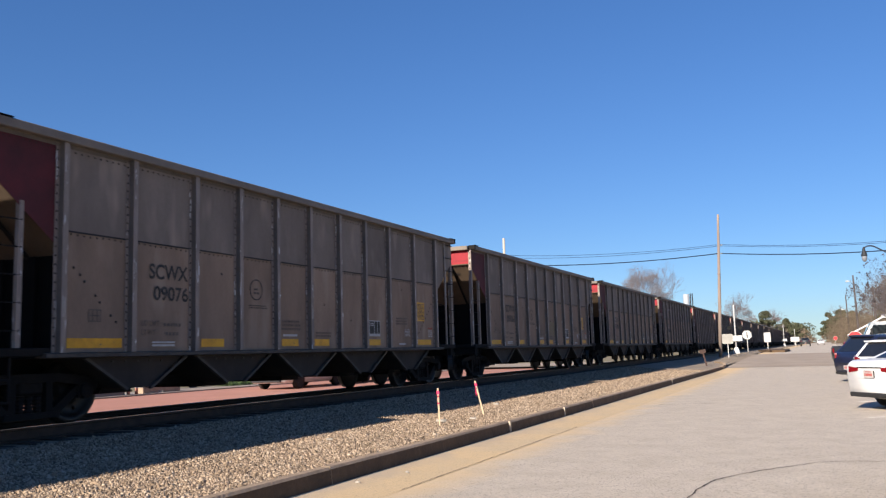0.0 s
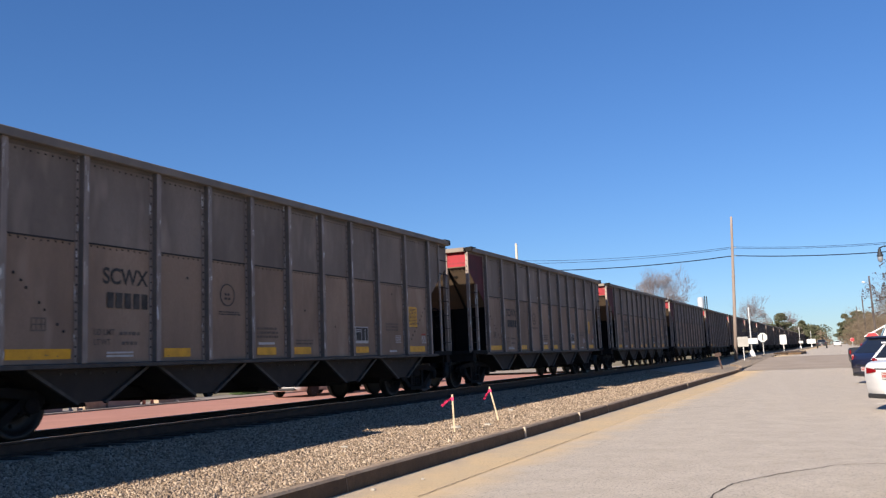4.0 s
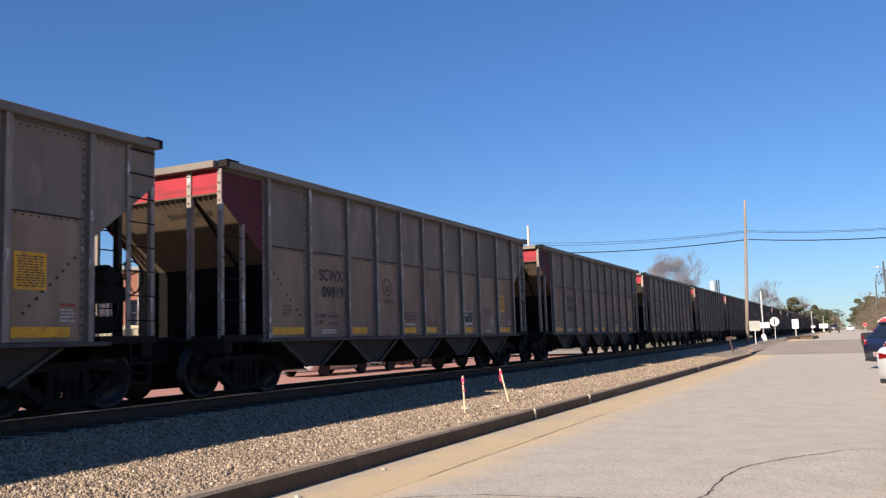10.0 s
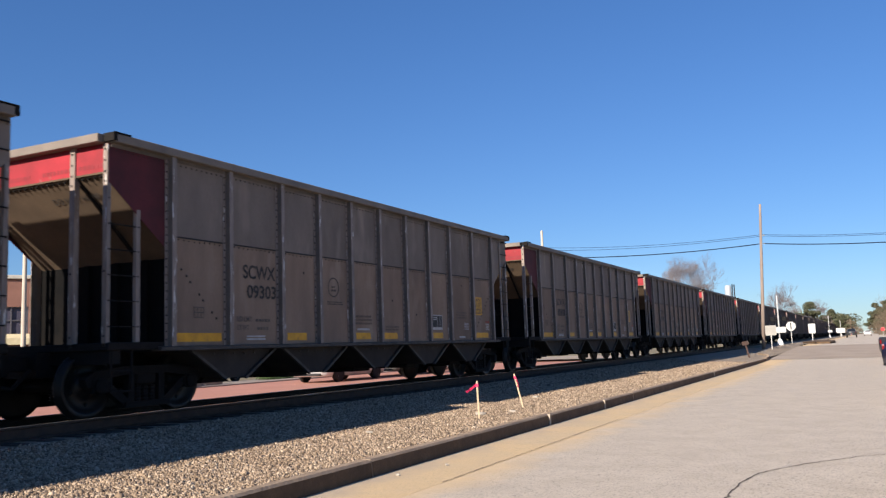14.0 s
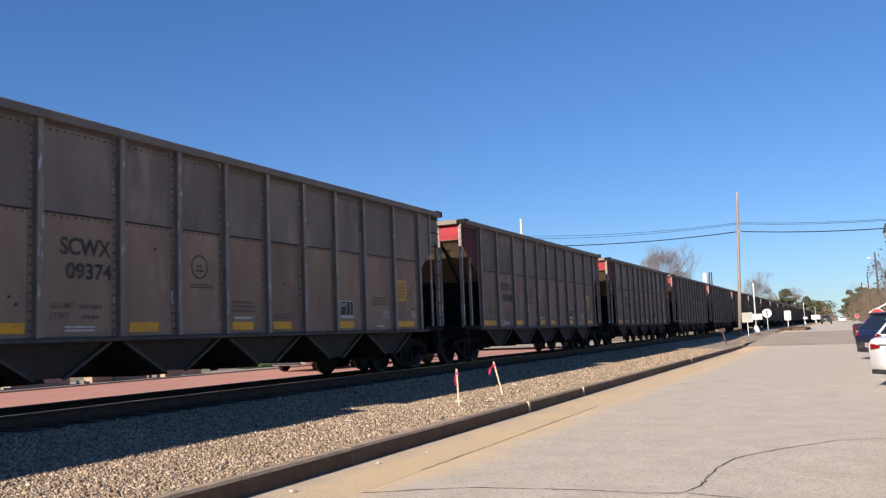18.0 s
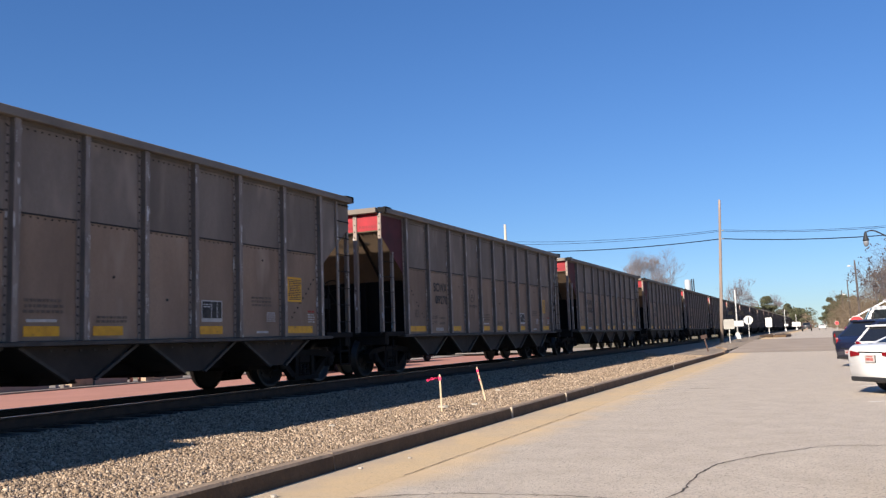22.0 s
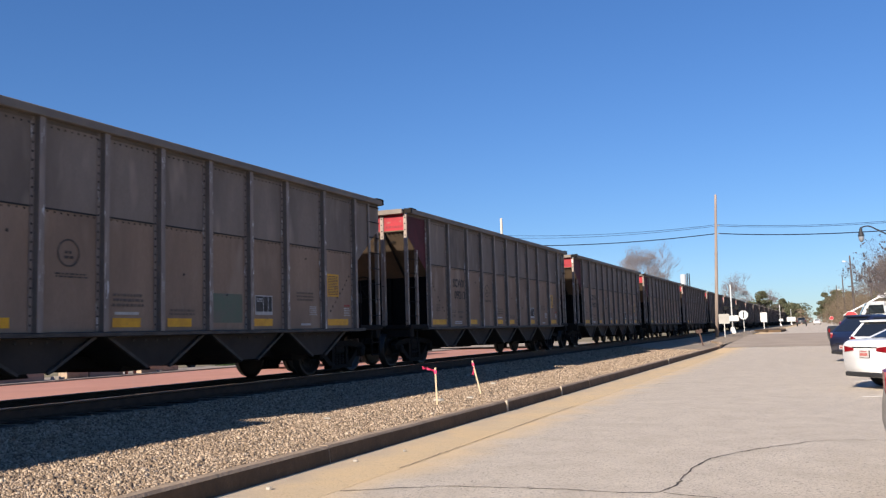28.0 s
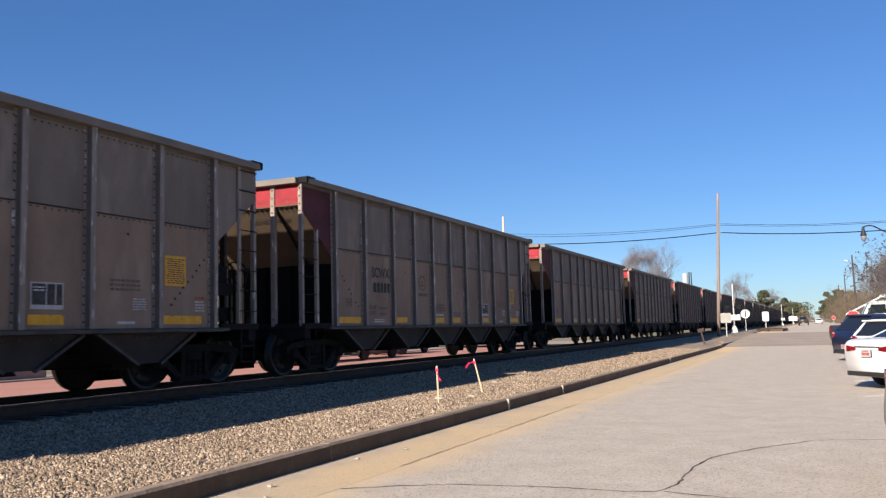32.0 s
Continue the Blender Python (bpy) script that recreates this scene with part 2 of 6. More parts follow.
def tube(bm, p, q, r0, r1=None, sides=8, index=0):
    """A round bar from p to q."""
    p, q = Vector(p), Vector(q)
    r1 = r0 if r1 is None else r1
    d = (q - p).normalized()
    u = d.orthogonal().normalized()
    v = d.cross(u)
    rings = []
    for c, r in ((p, r0), (q, r1)):
        rings.append([bm.verts.new(c + (u * math.cos(2 * math.pi * i / sides) + v * math.sin(2 * math.pi * i / sides)) * r) for i in range(sides)])
    fs = [bm.faces.new((rings[0][i], rings[0][(i + 1) % sides], rings[1][(i + 1) % sides], rings[1][i])) for i in range(sides)]
    fs += [bm.faces.new(rings[0][::-1]), bm.faces.new(rings[1])]
    for f in fs:
        f.material_index = index


def lathe(bm, profile, axis, centre, sides=24, index=0):
    """Turns a profile of (along, radius) about the x, y or z axis through centre."""
    c = Vector(centre)
    rings = []
    for s, r in profile:
        ring = []
        for i in range(sides):
            a, b = r * math.cos(2 * math.pi * i / sides), r * math.sin(2 * math.pi * i / sides)
            ring.append(bm.verts.new(c + Vector({"x": (s, a, b), "y": (a, s, b), "z": (a, b, s)}[axis])))
        rings.append(ring)
    for k in range(len(rings) - 1):
        for i in range(sides):
            bm.faces.new((rings[k][i], rings[k][(i + 1) % sides], rings[k + 1][(i + 1) % sides], rings[k + 1][i])).material_index = index
    for ring in (rings[0], rings[-1]):
        if all((v.co - ring[0].co).length > 1e-5 for v in ring[1:]):
            bm.faces.new(ring).material_index = index


def stud(bm, x, y, z, r=0.012, up=0.012, index=0):
    """A rivet head that stands out along x."""
    top = bm.verts.new((x + up, y, z))
    ring = [bm.verts.new((x, y + r * math.cos(a), z + r * math.sin(a))) for a in (0.6, 2.17, 3.74, 5.31)]
    for i in range(4):
        bm.faces.new((ring[i], ring[(i + 1) % 4], top)).material_index = index


def lettering(words, height, width=None):
    """A flat mesh of words: x along the line, y up, starting at the lower left corner."""
    curve = bpy.data.curves.new("lettering", "FONT")
    curve.body, curve.size, curve.offset = words, 1.0, 0.022
    ob = bpy.data.objects.new("lettering", curve)
    scene.collection.objects.link(ob)
    mesh = bpy.data.meshes.new_from_object(ob.evaluated_get(bpy.context.evaluated_depsgraph_get()))
    bpy.data.objects.remove(ob)
    co = np.empty(len(mesh.vertices) * 3)
    mesh.vertices.foreach_get("co", co)
    co = co.reshape(-1, 3)
    low, high = co.min(0), co.max(0)
    co = (co - low) * (height / (high[1] - low[1]))
    if width:
        co[:, 0] *= width / co[:, 0].max()
    mesh.vertices.foreach_set("co", co.ravel())
    mesh.materials.clear()
    return mesh


UPRIGHT = Matrix(((0, 0, 1, 0), (1, 0, 0, 0), (0, 1, 0, 0), (0, 0, 0, 1)))   # lettering on a side that faces +x


def words_on_side(name, words, mat, parent, y, z, x, height, width=None):
    mesh = lettering(words, height, width)
    mesh.materials.append(mat)
    ob = new(name, mesh)
    ob.parent = parent
    ob.matrix_basis = Matrix.Translation((x, y, z)) @ UPRIGHT
    return ob


def lines_on_side(bm, x, y0, y1, z0, z1, rows, index=0, seed=1):
    """Small print that cannot be read: rows of short bars."""
    rnd = random.Random(seed)
    step = (z1 - z0) / rows
    for r in range(rows):
        y, z = y0 + rnd.uniform(0, 0.1) * (y1 - y0), z0 + r * step
        while y < y1 - 0.02:
            w = rnd.uniform(0.03, 0.09)
            box(bm, x, x + 0.002, y, min(y + w, y1), z, z + step * 0.55, index)
            y += w + 0.022

# ---- the ground: one sheet from the street over the embankment to the horizon ----
def swell(y):
    """The street rises towards the crossing."""
    t = min(max((y - 45.0) / 48.0, 0.0), 1.0)
    return 0.55 * t * t * (3 - 2 * t)


def sheet(name, xs, ys, height, mat, label):
    verts = [(x, y, height(x, y)) for y in ys for x in xs]
    k = len(xs)
    faces = [(j * k + i, j * k + i + 1, (j + 1) * k + i + 1, (j + 1) * k + i) for j in range(len(ys) - 1) for i in range(k - 1)]
    ob = part(name, (verts, [], faces), mat, smooth=True)
    return tagged(ob, label, name.split("_")[0], kind="structure")


ALONG = [-60, -30, 0, 15, 30, 40, 45, 50, 55, 60, 65, 70, 75, 80, 85, 90, 95, 110, 140, 200, 300, 450, 700]
sheet("ground", [-3000, -1200, -400, -120, -60, -30, -13, -5, 8, 30, 80, 300, 1000, 3000],
      [-2500, -500, -100] + ALONG + [1200, 2500], lambda x, y: min(swell(y), 0.5) - 0.12 + (0.3 if -60 <= x <= -13 else 0), EARTH,
      "dry brown winter ground around the street and tracks")
sheet("road", [KERB_X, -4.36, -2, 0, 3, 7.5], ALONG, lambda x, y: swell(y), ROAD, "sun-bleached grey asphalt street with cracks")


def bank(x, y):
    """The gravel bank: from the kerb up to the ballast shoulder and down behind the track."""
    stations = ((-15.2, 0.28), (-13.2, 0.42), (-12.4, RAIL_TOP - 0.2), (-9.2, RAIL_TOP - 0.2), (-8.6, 0.36), (-7.4, 0.25), (KERB_X - 0.16, KERB_UP - 0.015))
    for (xa, za), (xb, zb) in zip(stations, stations[1:]):
        if xa <= x <= xb:
            z = za + (zb - za) * (x - xa) / (xb - xa)
            break
    return max(z, swell(y) + 0.02 if y > 60 else z)


sheet("ballast_bank", [-15.2, -13.2, -12.4, -10.8, -9.2, -8.9, -8.6, -8.0, -7.4, -6.5, KERB_X - 0.16], ALONG, bank, GRAVEL,
      "pale crushed-stone ballast bank under the track")
sheet("brick_lot", [-22.75, -19, -15.2], [-60, 0, 40, 62], lambda x, y: 0.285, LOT, "red brick paved lot beyond the tracks")
sheet("cross_street", [-60, -30, -15, -9, -7.2, -5.6, -2, 2, 8, 20, 60], [54.2, 58, 62, 66, 70, 74, 78, 82],
      lambda x, y: max(swell(y), 0.48 if x < -9 else 0) + 0.012 if x > -14 else 0.42, CROSS_ROAD, "darker worn asphalt of the crossing street")

bm = bmesh.new()
prism(bm, [(-22.75, 0.1), (-22.74, 0.33), (-22.78, 0.345), (-24.6, 0.36), (-24.6, 0.1)], "y", -60, 62)
tagged(part("lot_walk", bm, LOT_WALK), "pale concrete walk along the brick lot", "pavement", kind="structure")

# the kerb: cast lengths with joints, then its bend at the corner
kerb = tagged(new("kerb"), "stained concrete kerb along the gravel bank", "kerb", kind="structure")
bm = bmesh.new()
prism(bm, [(KERB_X, -0.05), (KERB_X - 0.025, KERB_UP - 0.03), (KERB_X - 0.05, KERB_UP), (KERB_X - 0.17, KERB_UP), (KERB_X - 0.17, -0.05)], "y", 0.014, 6.256)
# the front face takes a darker copy: its shade is put into the colour
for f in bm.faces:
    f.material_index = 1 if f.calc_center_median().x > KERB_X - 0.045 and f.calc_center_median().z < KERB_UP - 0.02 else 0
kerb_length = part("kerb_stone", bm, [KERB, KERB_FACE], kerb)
kerb_length.location.y = 8.74 - 6.27 * 7
for y in (15.01, 18.67, 33.82):
    bm = bmesh.new()
    box(bm, KERB_X - 0.16, KERB_X + 0.004, y - 0.03, y + 0.03, 0.0, KERB_UP - 0.004)
    part("grout_joint", bm, GROUT, kerb)
for i in range(1, 14):
    again(kerb_length, kerb, (random.uniform(-0.006, 0.006), 8.74 + 6.27 * (i - 7), random.uniform(-0.006, 0.004)))
for i in range(9):
    a0, a1 = i * 10, i * 10 + 10
    r0, cx, cy = 6.0, KERB_X - 6.0, 8.74 + 6.27 * 7
    bm = bmesh.new()
    pts = [(cx + r0 * math.cos(radians(a0)), cy + r0 * math.sin(radians(a0)) * 2.6), (cx + r0 * math.cos(radians(a1)), cy + r0 * math.sin(radians(a1)) * 2.6),
           (cx + (r0 - 0.17) * math.cos(radians(a1)), cy + (r0 - 0.17) * math.sin(radians(a1)) * 2.6), (cx + (r0 - 0.17) * math.cos(radians(a0)), cy + (r0 - 0.17) * math.sin(radians(a0)) * 2.6)]
    if i < 4:
        prism(bm, pts, "z", -0.05, KERB_UP + swell(pts[0][1]) * 0.8)
        part("kerb_stone", bm, KERB, kerb)
    else:
        bm.free()

# the gutter pan in lengths
gutter = tagged(new("gutter"), "sandy concrete gutter with washed-in dirt", "gutter", kind="structure")
bm = bmesh.new()
prism(bm, [(KERB_X + 0.001, -0.03), (KERB_X + 0.001, 0.010), (-4.5, 0.003), (-4.36, 0.002), (-4.36, -0.03)], "y", 0.004, 6.096)
pan = part("gutter_slab", bm, GUTTER, gutter)
pan.location.y = -30
for i in range(1, 14):
    again(pan, gutter, (0, -30 + 6.1 * i, 0))

# ---- the track ----
track = tagged(new("railway_track"), "steel rails on dark wooden ties in ballast", "railway", kind="structure")
for side_x in (-0.7525, 0.7525):
    bm = bmesh.new()
    prism(bm, [(-0.075, -0.185), (0.075, -0.185), (0.07, -0.17), (0.012, -0.155), (0.012, -0.045), (0.036, -0.035), (0.036, -0.004),
               (-0.036, -0.004), (-0.036, -0.035), (-0.012, -0.045), (-0.012, -0.155), (-0.07, -0.17)], "y", -60, 700, 0)
    box(bm, -0.034, 0.034, -60, 700, -0.004, 0.0, 1)
    part("rail", bm, [RAIL_RUST, RAIL_STEEL], track, at=(TRACK_X + side_x, 0, RAIL_TOP))
bm = bmesh.new()
box(bm, -1.3, 1.3, -0.115, 0.115, -0.2, 0, 0, 0.008)
tie = part("tie", bm, TIE, track, at=(TRACK_X, -6, RAIL_TOP - 0.18))
for i in range(1, 150):
    again(tie, track, (TRACK_X + random.uniform(-0.03, 0.03), -6 + 0.51 * i, RAIL_TOP - 0.18 + random.uniform(-0.008, 0.006)), (0, 0, random.uniform(-0.015, 0.015)))
bm = bmesh.new()
for i in range(150, 520):
    box(bm, TRACK_X - 1.3, TRACK_X + 1.3, -6.115 + 0.51 * i, -5.885 + 0.51 * i, RAIL_TOP - 0.36, RAIL_TOP - 0.18)
tagged(part("far_ties", bm, TIE, track), "dark wooden ties", kind="stuff")


def stones(count, x0, x1, y0, y1, size, seed, name="ballast_stones"):
    """Loose angular stones on the bank, as one mesh."""
    rng = np.random.default_rng(seed)
    x, y = rng.uniform(x0, x1, count), y0 + (y1 - y0) * rng.uniform(0, 1, count) ** 1.35
    z = np.array([bank(a, b) for a, b in zip(x, y)])
    s = size * rng.lognormal(0, 0.32, count)
    chip = np.array([(1, 0, 0), (-1, 0, 0), (0, 1, 0), (0, -1, 0), (0, 0, 1), (0, 0, -1)], float) * 0.62
    v = chip[None] * rng.uniform(0.75, 1.15, (count, 6, 1)) * rng.uniform(0.6, 1.3, (count, 1, 3)) + rng.normal(0, 0.10, (count, 6, 3))
    q = rng.normal(size=(count, 4))
    q /= np.linalg.norm(q, axis=1)[:, None]
    w, i, j, k = q.T
    turn = np.stack([1 - 2 * (j * j + k * k), 2 * (i * j - k * w), 2 * (i * k + j * w), 2 * (i * j + k * w), 1 - 2 * (i * i + k * k), 2 * (j * k - i * w),
                     2 * (i * k - j * w), 2 * (j * k + i * w), 1 - 2 * (i * i + j * j)], 1).reshape(-1, 3, 3)
    v = np.einsum("nab,nvb->nva", turn, v) * s[:, None, None] + np.stack([x, y, z + s * 0.12], 1)[:, None]
    faces = np.array([(0, 2, 4), (2, 1, 4), (1, 3, 4), (3, 0, 4), (2, 0, 5), (1, 2, 5), (3, 1, 5), (0, 3, 5)])
    corners = (faces[None] + 6 * np.arange(count)[:, None, None]).reshape(-1)
    mesh = bpy.data.meshes.new(name)
    mesh.vertices.add(count * 6)
    mesh.vertices.foreach_set("co", v.ravel())
    mesh.loops.add(count * 24)
    mesh.loops.foreach_set("vertex_index", corners)
    mesh.polygons.add(count * 8)
    mesh.polygons.foreach_set("loop_start", np.arange(0, count * 24, 3))
    mesh.update()
    mesh.validate()
    m = STONE.copy()
    n, link = m.node_tree.nodes, m.node_tree.links.new
    geo, ramp = n.new("ShaderNodeNewGeometry"), n.new("ShaderNodeValToRGB")
    for at, colour in ((0.0, (0.105, 0.075, 0.053)), (0.35, (0.235, 0.17, 0.115)), (0.7, (0.355, 0.265, 0.185))):
        e = ramp.color_ramp.elements.new(at)
        e.color = (*colour, 1)
    ramp.color_ramp.elements[-1].color = (0.50, 0.40, 0.30, 1)
    link(geo.outputs["Random Per Island"], ramp.inputs[0])
    link(ramp.outputs[0], n["Principled BSDF"].inputs["Base Color"])
    mesh.materials.append(m)
    return tagged(new(name, mesh), "loose pale angular ballast stones", "gravel", kind="stuff")


stones(150000, -9.4, KERB_X - 0.18, 4.6, 25.0, 0.0215, 3)
stones(60000, -9.4, KERB_X - 0.18, 21.0, 46.0, 0.028, 4)

# ---- the train: aluminium coal hopper cars ----
RED_PRINT = material("worn_print_on_red", (0.25, 0.022, 0.03), 0.7)
FADED_INK = material("washed_out_black_stencil", (0.055, 0.046, 0.041), 0.75, 0.0, (0.13, 0.105, 0.088), 10, 60, 0.4)
RIBS = [1.20, 2.49, 3.88, 5.05, 6.18, 7.33, 8.48, 9.61, 10.76, 12.12, 13.42]
BAYS = list(zip(RIBS, RIBS[1:]))
SHEET, SEAM, TOP, SILL = 1.47, 2.66, 3.99, 0.93


def panel_mesh(low, high, width, overlap, seed):
    """One side sheet between two ribs, dished a little; the upper ones lap over the lower with a row of rivets."""
    bm = bmesh.new()
    rnd = random.Random(seed)
    w = width
    verts = [[bm.verts.new((SHEET + (0.006 if overlap else 0) + (rnd.uniform(-0.006, 0.006) if 0 < i < 4 and 0 < j < 4 else 0), w * i / 4, low + (high - low) * j / 4))
              for j in range(5)] for i in range(5)]
    for i in range(4):
        for j in range(4):
            bm.faces.new((verts[i][j], verts[i + 1][j], verts[i + 1][j + 1], verts[i][j + 1]))
    bmesh.ops.solidify(bm, geom=bm.faces[:], thickness=0.008)
    if overlap:
        box(bm, SHEET + 0.004, SHEET + 0.012, 0.10, w - 0.10, low - 0.018, low + 0.006, 1)
        y = 0.17
        while y < w - 0.14:
            stud(bm, SHEET + 0.004, y, low - 0.045 + 0.006 * math.sin(y * 9), 0.018, 0.014, 1)
            stud(bm, SHEET + 0.012, y + 0.04, high - 0.10, 0.018, 0.014, 1)
            y += 0.115
    return bm


def wheelset_mesh():
    bm = bmesh.new()
    for s in (-1, 1):
        lathe(bm, [(s * 0.685, 0.10), (s * 0.685, 0.36), (s * 0.690, 0.40), (s * 0.690, 0.483), (s * 0.712, 0.483), (s * 0.722, 0.459), (s * 0.815, 0.452),
                   (s * 0.822, 0.44), (s * 0.822, 0.385), (s * 0.785, 0.365), (s * 0.755, 0.20), (s * 0.79, 0.16), (s * 0.83, 0.12), (s * 0.83, 0.08)], "x", (0, 0, 0), 28, 0)
        for i in range(5):
            a = i * 2 * math.pi / 5
            tube(bm, (s * 0.77, 0.26 * math.cos(a), 0.26 * math.sin(a)), (s * 0.785, 0.26 * math.cos(a), 0.26 * math.sin(a)), 0.03, sides=6, index=0)
    tube(bm, (-1.06, 0, 0), (1.06, 0, 0), 0.075, sides=12, index=1)
    return bm


def side_frame_mesh():
    """The cast truck side: an arched top, raking arms, spring seat and two journal jaws."""
    bm = bmesh.new()
    prism(bm, [(-1.14, 0.56), (-0.98, 0.66), (-0.45, 0.72), (0.45, 0.72), (0.98, 0.66), (1.14, 0.56), (1.10, 0.44), (1.0, 0.44), (0.98, 0.53), (0.80, 0.55),
               (0.42, 0.60), (-0.42, 0.60), (-0.80, 0.55), (-0.98, 0.53), (-1.0, 0.44), (-1.10, 0.44)], "x", -0.07, 0.07)
    for s in (-1, 1):
        prism(bm, [(s * 0.80, 0.57), (s * 0.92, 0.53), (s * 0.42, 0.14), (s * 0.30, 0.20)], "x", -0.065, 0.065)
        prism(bm, [(s * 0.34, 0.62), (s * 0.24, 0.62), (s * 0.24, 0.18), (s * 0.36, 0.18)], "x", -0.06, 0.06)
        box(bm, -0.09, 0.09, s * 0.89 - 0.13, s * 0.89 + 0.13, 0.36, 0.55)
        lathe(bm, [(0.02, 0.115), (0.13, 0.11), (0.15, 0.07), (0.15, 0.0001)], "x", (0, s * 0.89, 0.457), 12)
    box(bm, -0.10, 0.10, -0.44, 0.44, 0.12, 0.20)
    for i in range(3):
        lathe(bm, [(z, 0.062 if k % 2 else 0.05) for k, z in enumerate(np.linspace(0.2, 0.43, 10))], "z", (0.0, -0.14 + 0.14 * i, 0), 8)
    return bm


def truck(parent, y):
    """A two-axle truck: bolster, side frames, and wheelsets that turn."""
    bm = bmesh.new()
    box(bm, -1.05, 1.05, -0.20, 0.20, 0.44, 0.62, 0, 0.03)
    box(bm, -0.25, 0.25, -0.25, 0.25, 0.60, 0.72)
    for s in (-1, 1):
        tube(bm, (-0.95, s * 0.40, 0.36), (0.95, s * 0.40, 0.36), 0.045)
    t = part("truck", bm, BLACK, parent, at=(0, y, 0))
    frame_ = part("side_frame", side_frame_mesh(), BLACK, t, at=(0.99, 0, 0))
    again(frame_, t, (-0.99, 0, 0), (0, 0, math.pi))
    wheels = part("wheelset", wheelset_mesh(), [WHEEL, BLACK], t, "dark steel wheelset with bright rims", True, (0, -0.89, 0.457))
    again(wheels, t, (0, 0.89, 0.457))
    return t


def end_posts(car, s, y0):
    """Posts, ladder, sheets and platform of one end; s: 1 leads, -1 trails (mirrored)."""
    def Y(v):
        return y0 + s * v
    paint = END_RED if s > 0 else UPPER
    bm = bmesh.new()
    a, b = sorted((Y(0.03), Y(0.05)))
    box(bm, -1.455, 1.455, a, b, 3.455, 3.87)
    lip = bmesh.new()
    box(lip, -1.455, 1.455, *sorted((Y(0.015), Y(0.06))), 3.435, 3.462)
    part("panel_lip", lip, SLOPE, car)
    part("end_panel", bm, paint, car)
    bm = bmesh.new()
    prism(bm, [(Y(0.03), 3.455), (Y(0.05), 3.47), (Y(1.29), 2.345), (Y(1.28), 2.32)], "x", -1.46, 1.46)
    prism(bm, [(Y(0.06), 3.45), (Y(0.05), 3.405), (Y(1.23), 2.30), (Y(1.26), 2.335)], "x", 0.775, 0.825, 1)
    for i in range(24):
        x = -1.4 + 2.8 * i / 23
        box(bm, x - 0.007, x + 0.007, *sorted((Y(0.045), Y(0.075))), 3.385, 3.415, 1)
        box(bm, x - 0.045, x + 0.045, *sorted((Y(0.045), Y(0.06))), 3.41, 3.418, 1)
    part("slope_sheet", bm, [SLOPE, BLACK], car, "brown coal-dusted slope sheet with rivets")
    # bulkhead nearly black: the shade of the recess is put into its colour
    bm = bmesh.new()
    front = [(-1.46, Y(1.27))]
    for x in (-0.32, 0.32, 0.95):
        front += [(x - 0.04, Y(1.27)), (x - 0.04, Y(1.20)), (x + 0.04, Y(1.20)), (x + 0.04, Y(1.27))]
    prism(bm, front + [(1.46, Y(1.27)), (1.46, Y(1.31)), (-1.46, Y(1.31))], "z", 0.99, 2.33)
    part("bulkhead", bm, SHADE_BLACK, car)
    bm = bmesh.new()
    box(bm, -0.05, 0.05, *sorted((Y(0.0), Y(0.075))), 1.0, 3.87, 0, 0.006)
    box(bm, -0.055, 0.055, *sorted((Y(0.07), Y(0.085))), 1.0, 3.87)
    for z in (1.15, 2.05, 3.32, 3.46, 3.62, 3.78):
        box(bm, -0.014, 0.014, *sorted((Y(-0.010), Y(0.0))), z - 0.014, z + 0.014, 1)
    # trailing posts take the darker CHUTE: their shade is put into the colour
    post = part("end_post", bm, [RIB if s > 0 else CHUTE, RIVET], car, at=(0.76, 0, 0))
    bm = bmesh.new()
    box(bm, -0.045, 0.045, *sorted((Y(0.0), Y(0.07))), 1.0, 3.86, 0, 0.006)
    for z in (1.15, 2.05, 3.32, 3.46, 3.62, 3.78):
        box(bm, -0.014, 0.014, *sorted((Y(-0.010), Y(0.0))), z - 0.014, z + 0.014, 1)
    for i in range(8):
        stud(bm, 0.045, Y(0.035), 1.28 + i * 0.36, 0.02, 0.014, 1)
    post = part("corner_post", bm, [RIB, RIVET], car, at=(1.425, 0, 0))
    again(post, car, (-1.425, 0, 0))
    bm = bmesh.new()
    if s > 0:
        box(bm, -0.035, 0.035, *sorted((Y(0.53), Y(0.61))), 1.06, 2.98, 0, 0.006)
    else:       # the trailing ladder rail runs up over the corner sheet
        box(bm, 0.04, 0.075, *sorted((Y(0.50), Y(0.58))), 1.06, 3.86, 0, 0.006)
    for i in range(5 if s > 0 else 7):
        stud(bm, 0.035 if s > 0 else 0.075, Y(0.57 if s > 0 else 0.54), 1.28 + i * 0.36, 0.02, 0.014, 1)
    post = part("side_post", bm, [RIB, RIVET], car, at=(1.44, 0, 0))
    again(post, car, (-1.44 if s > 0 else -1.555, 0, 0))
    bm = bmesh.new()
    for i in range(6):
        z = 1.28 + i * 0.36
        box(bm, -1.475, -1.45, *sorted((Y(0.03), Y(0.57))), z - 0.011, z + 0.011)
    tagged(part("far_ladder", bm, BLACK, car), kind="stuff")
    bm = bmesh.new()
    reach = 1.45 if s > 0 else 1.50
    box(bm, reach, reach + 0.022, *sorted((Y(0.05), Y(0.55))), -0.008, 0.008)
    rung = part("ladder_rung", bm, BLACK, car, at=(0, 0, 1.28))
    for i in range(1, 5 if s > 0 else 8):
        again(rung, car, (0, 0, 1.28 + i * 0.36))
    bm = bmesh.new()
    box(bm, -1.52, 1.52, *sorted((Y(0.0), Y(1.05))), 0.95, 1.06, 0, 0.01)
    box(bm, -0.32, 0.32, *sorted((Y(-0.18), Y(2.4))), 0.60, 0.95)
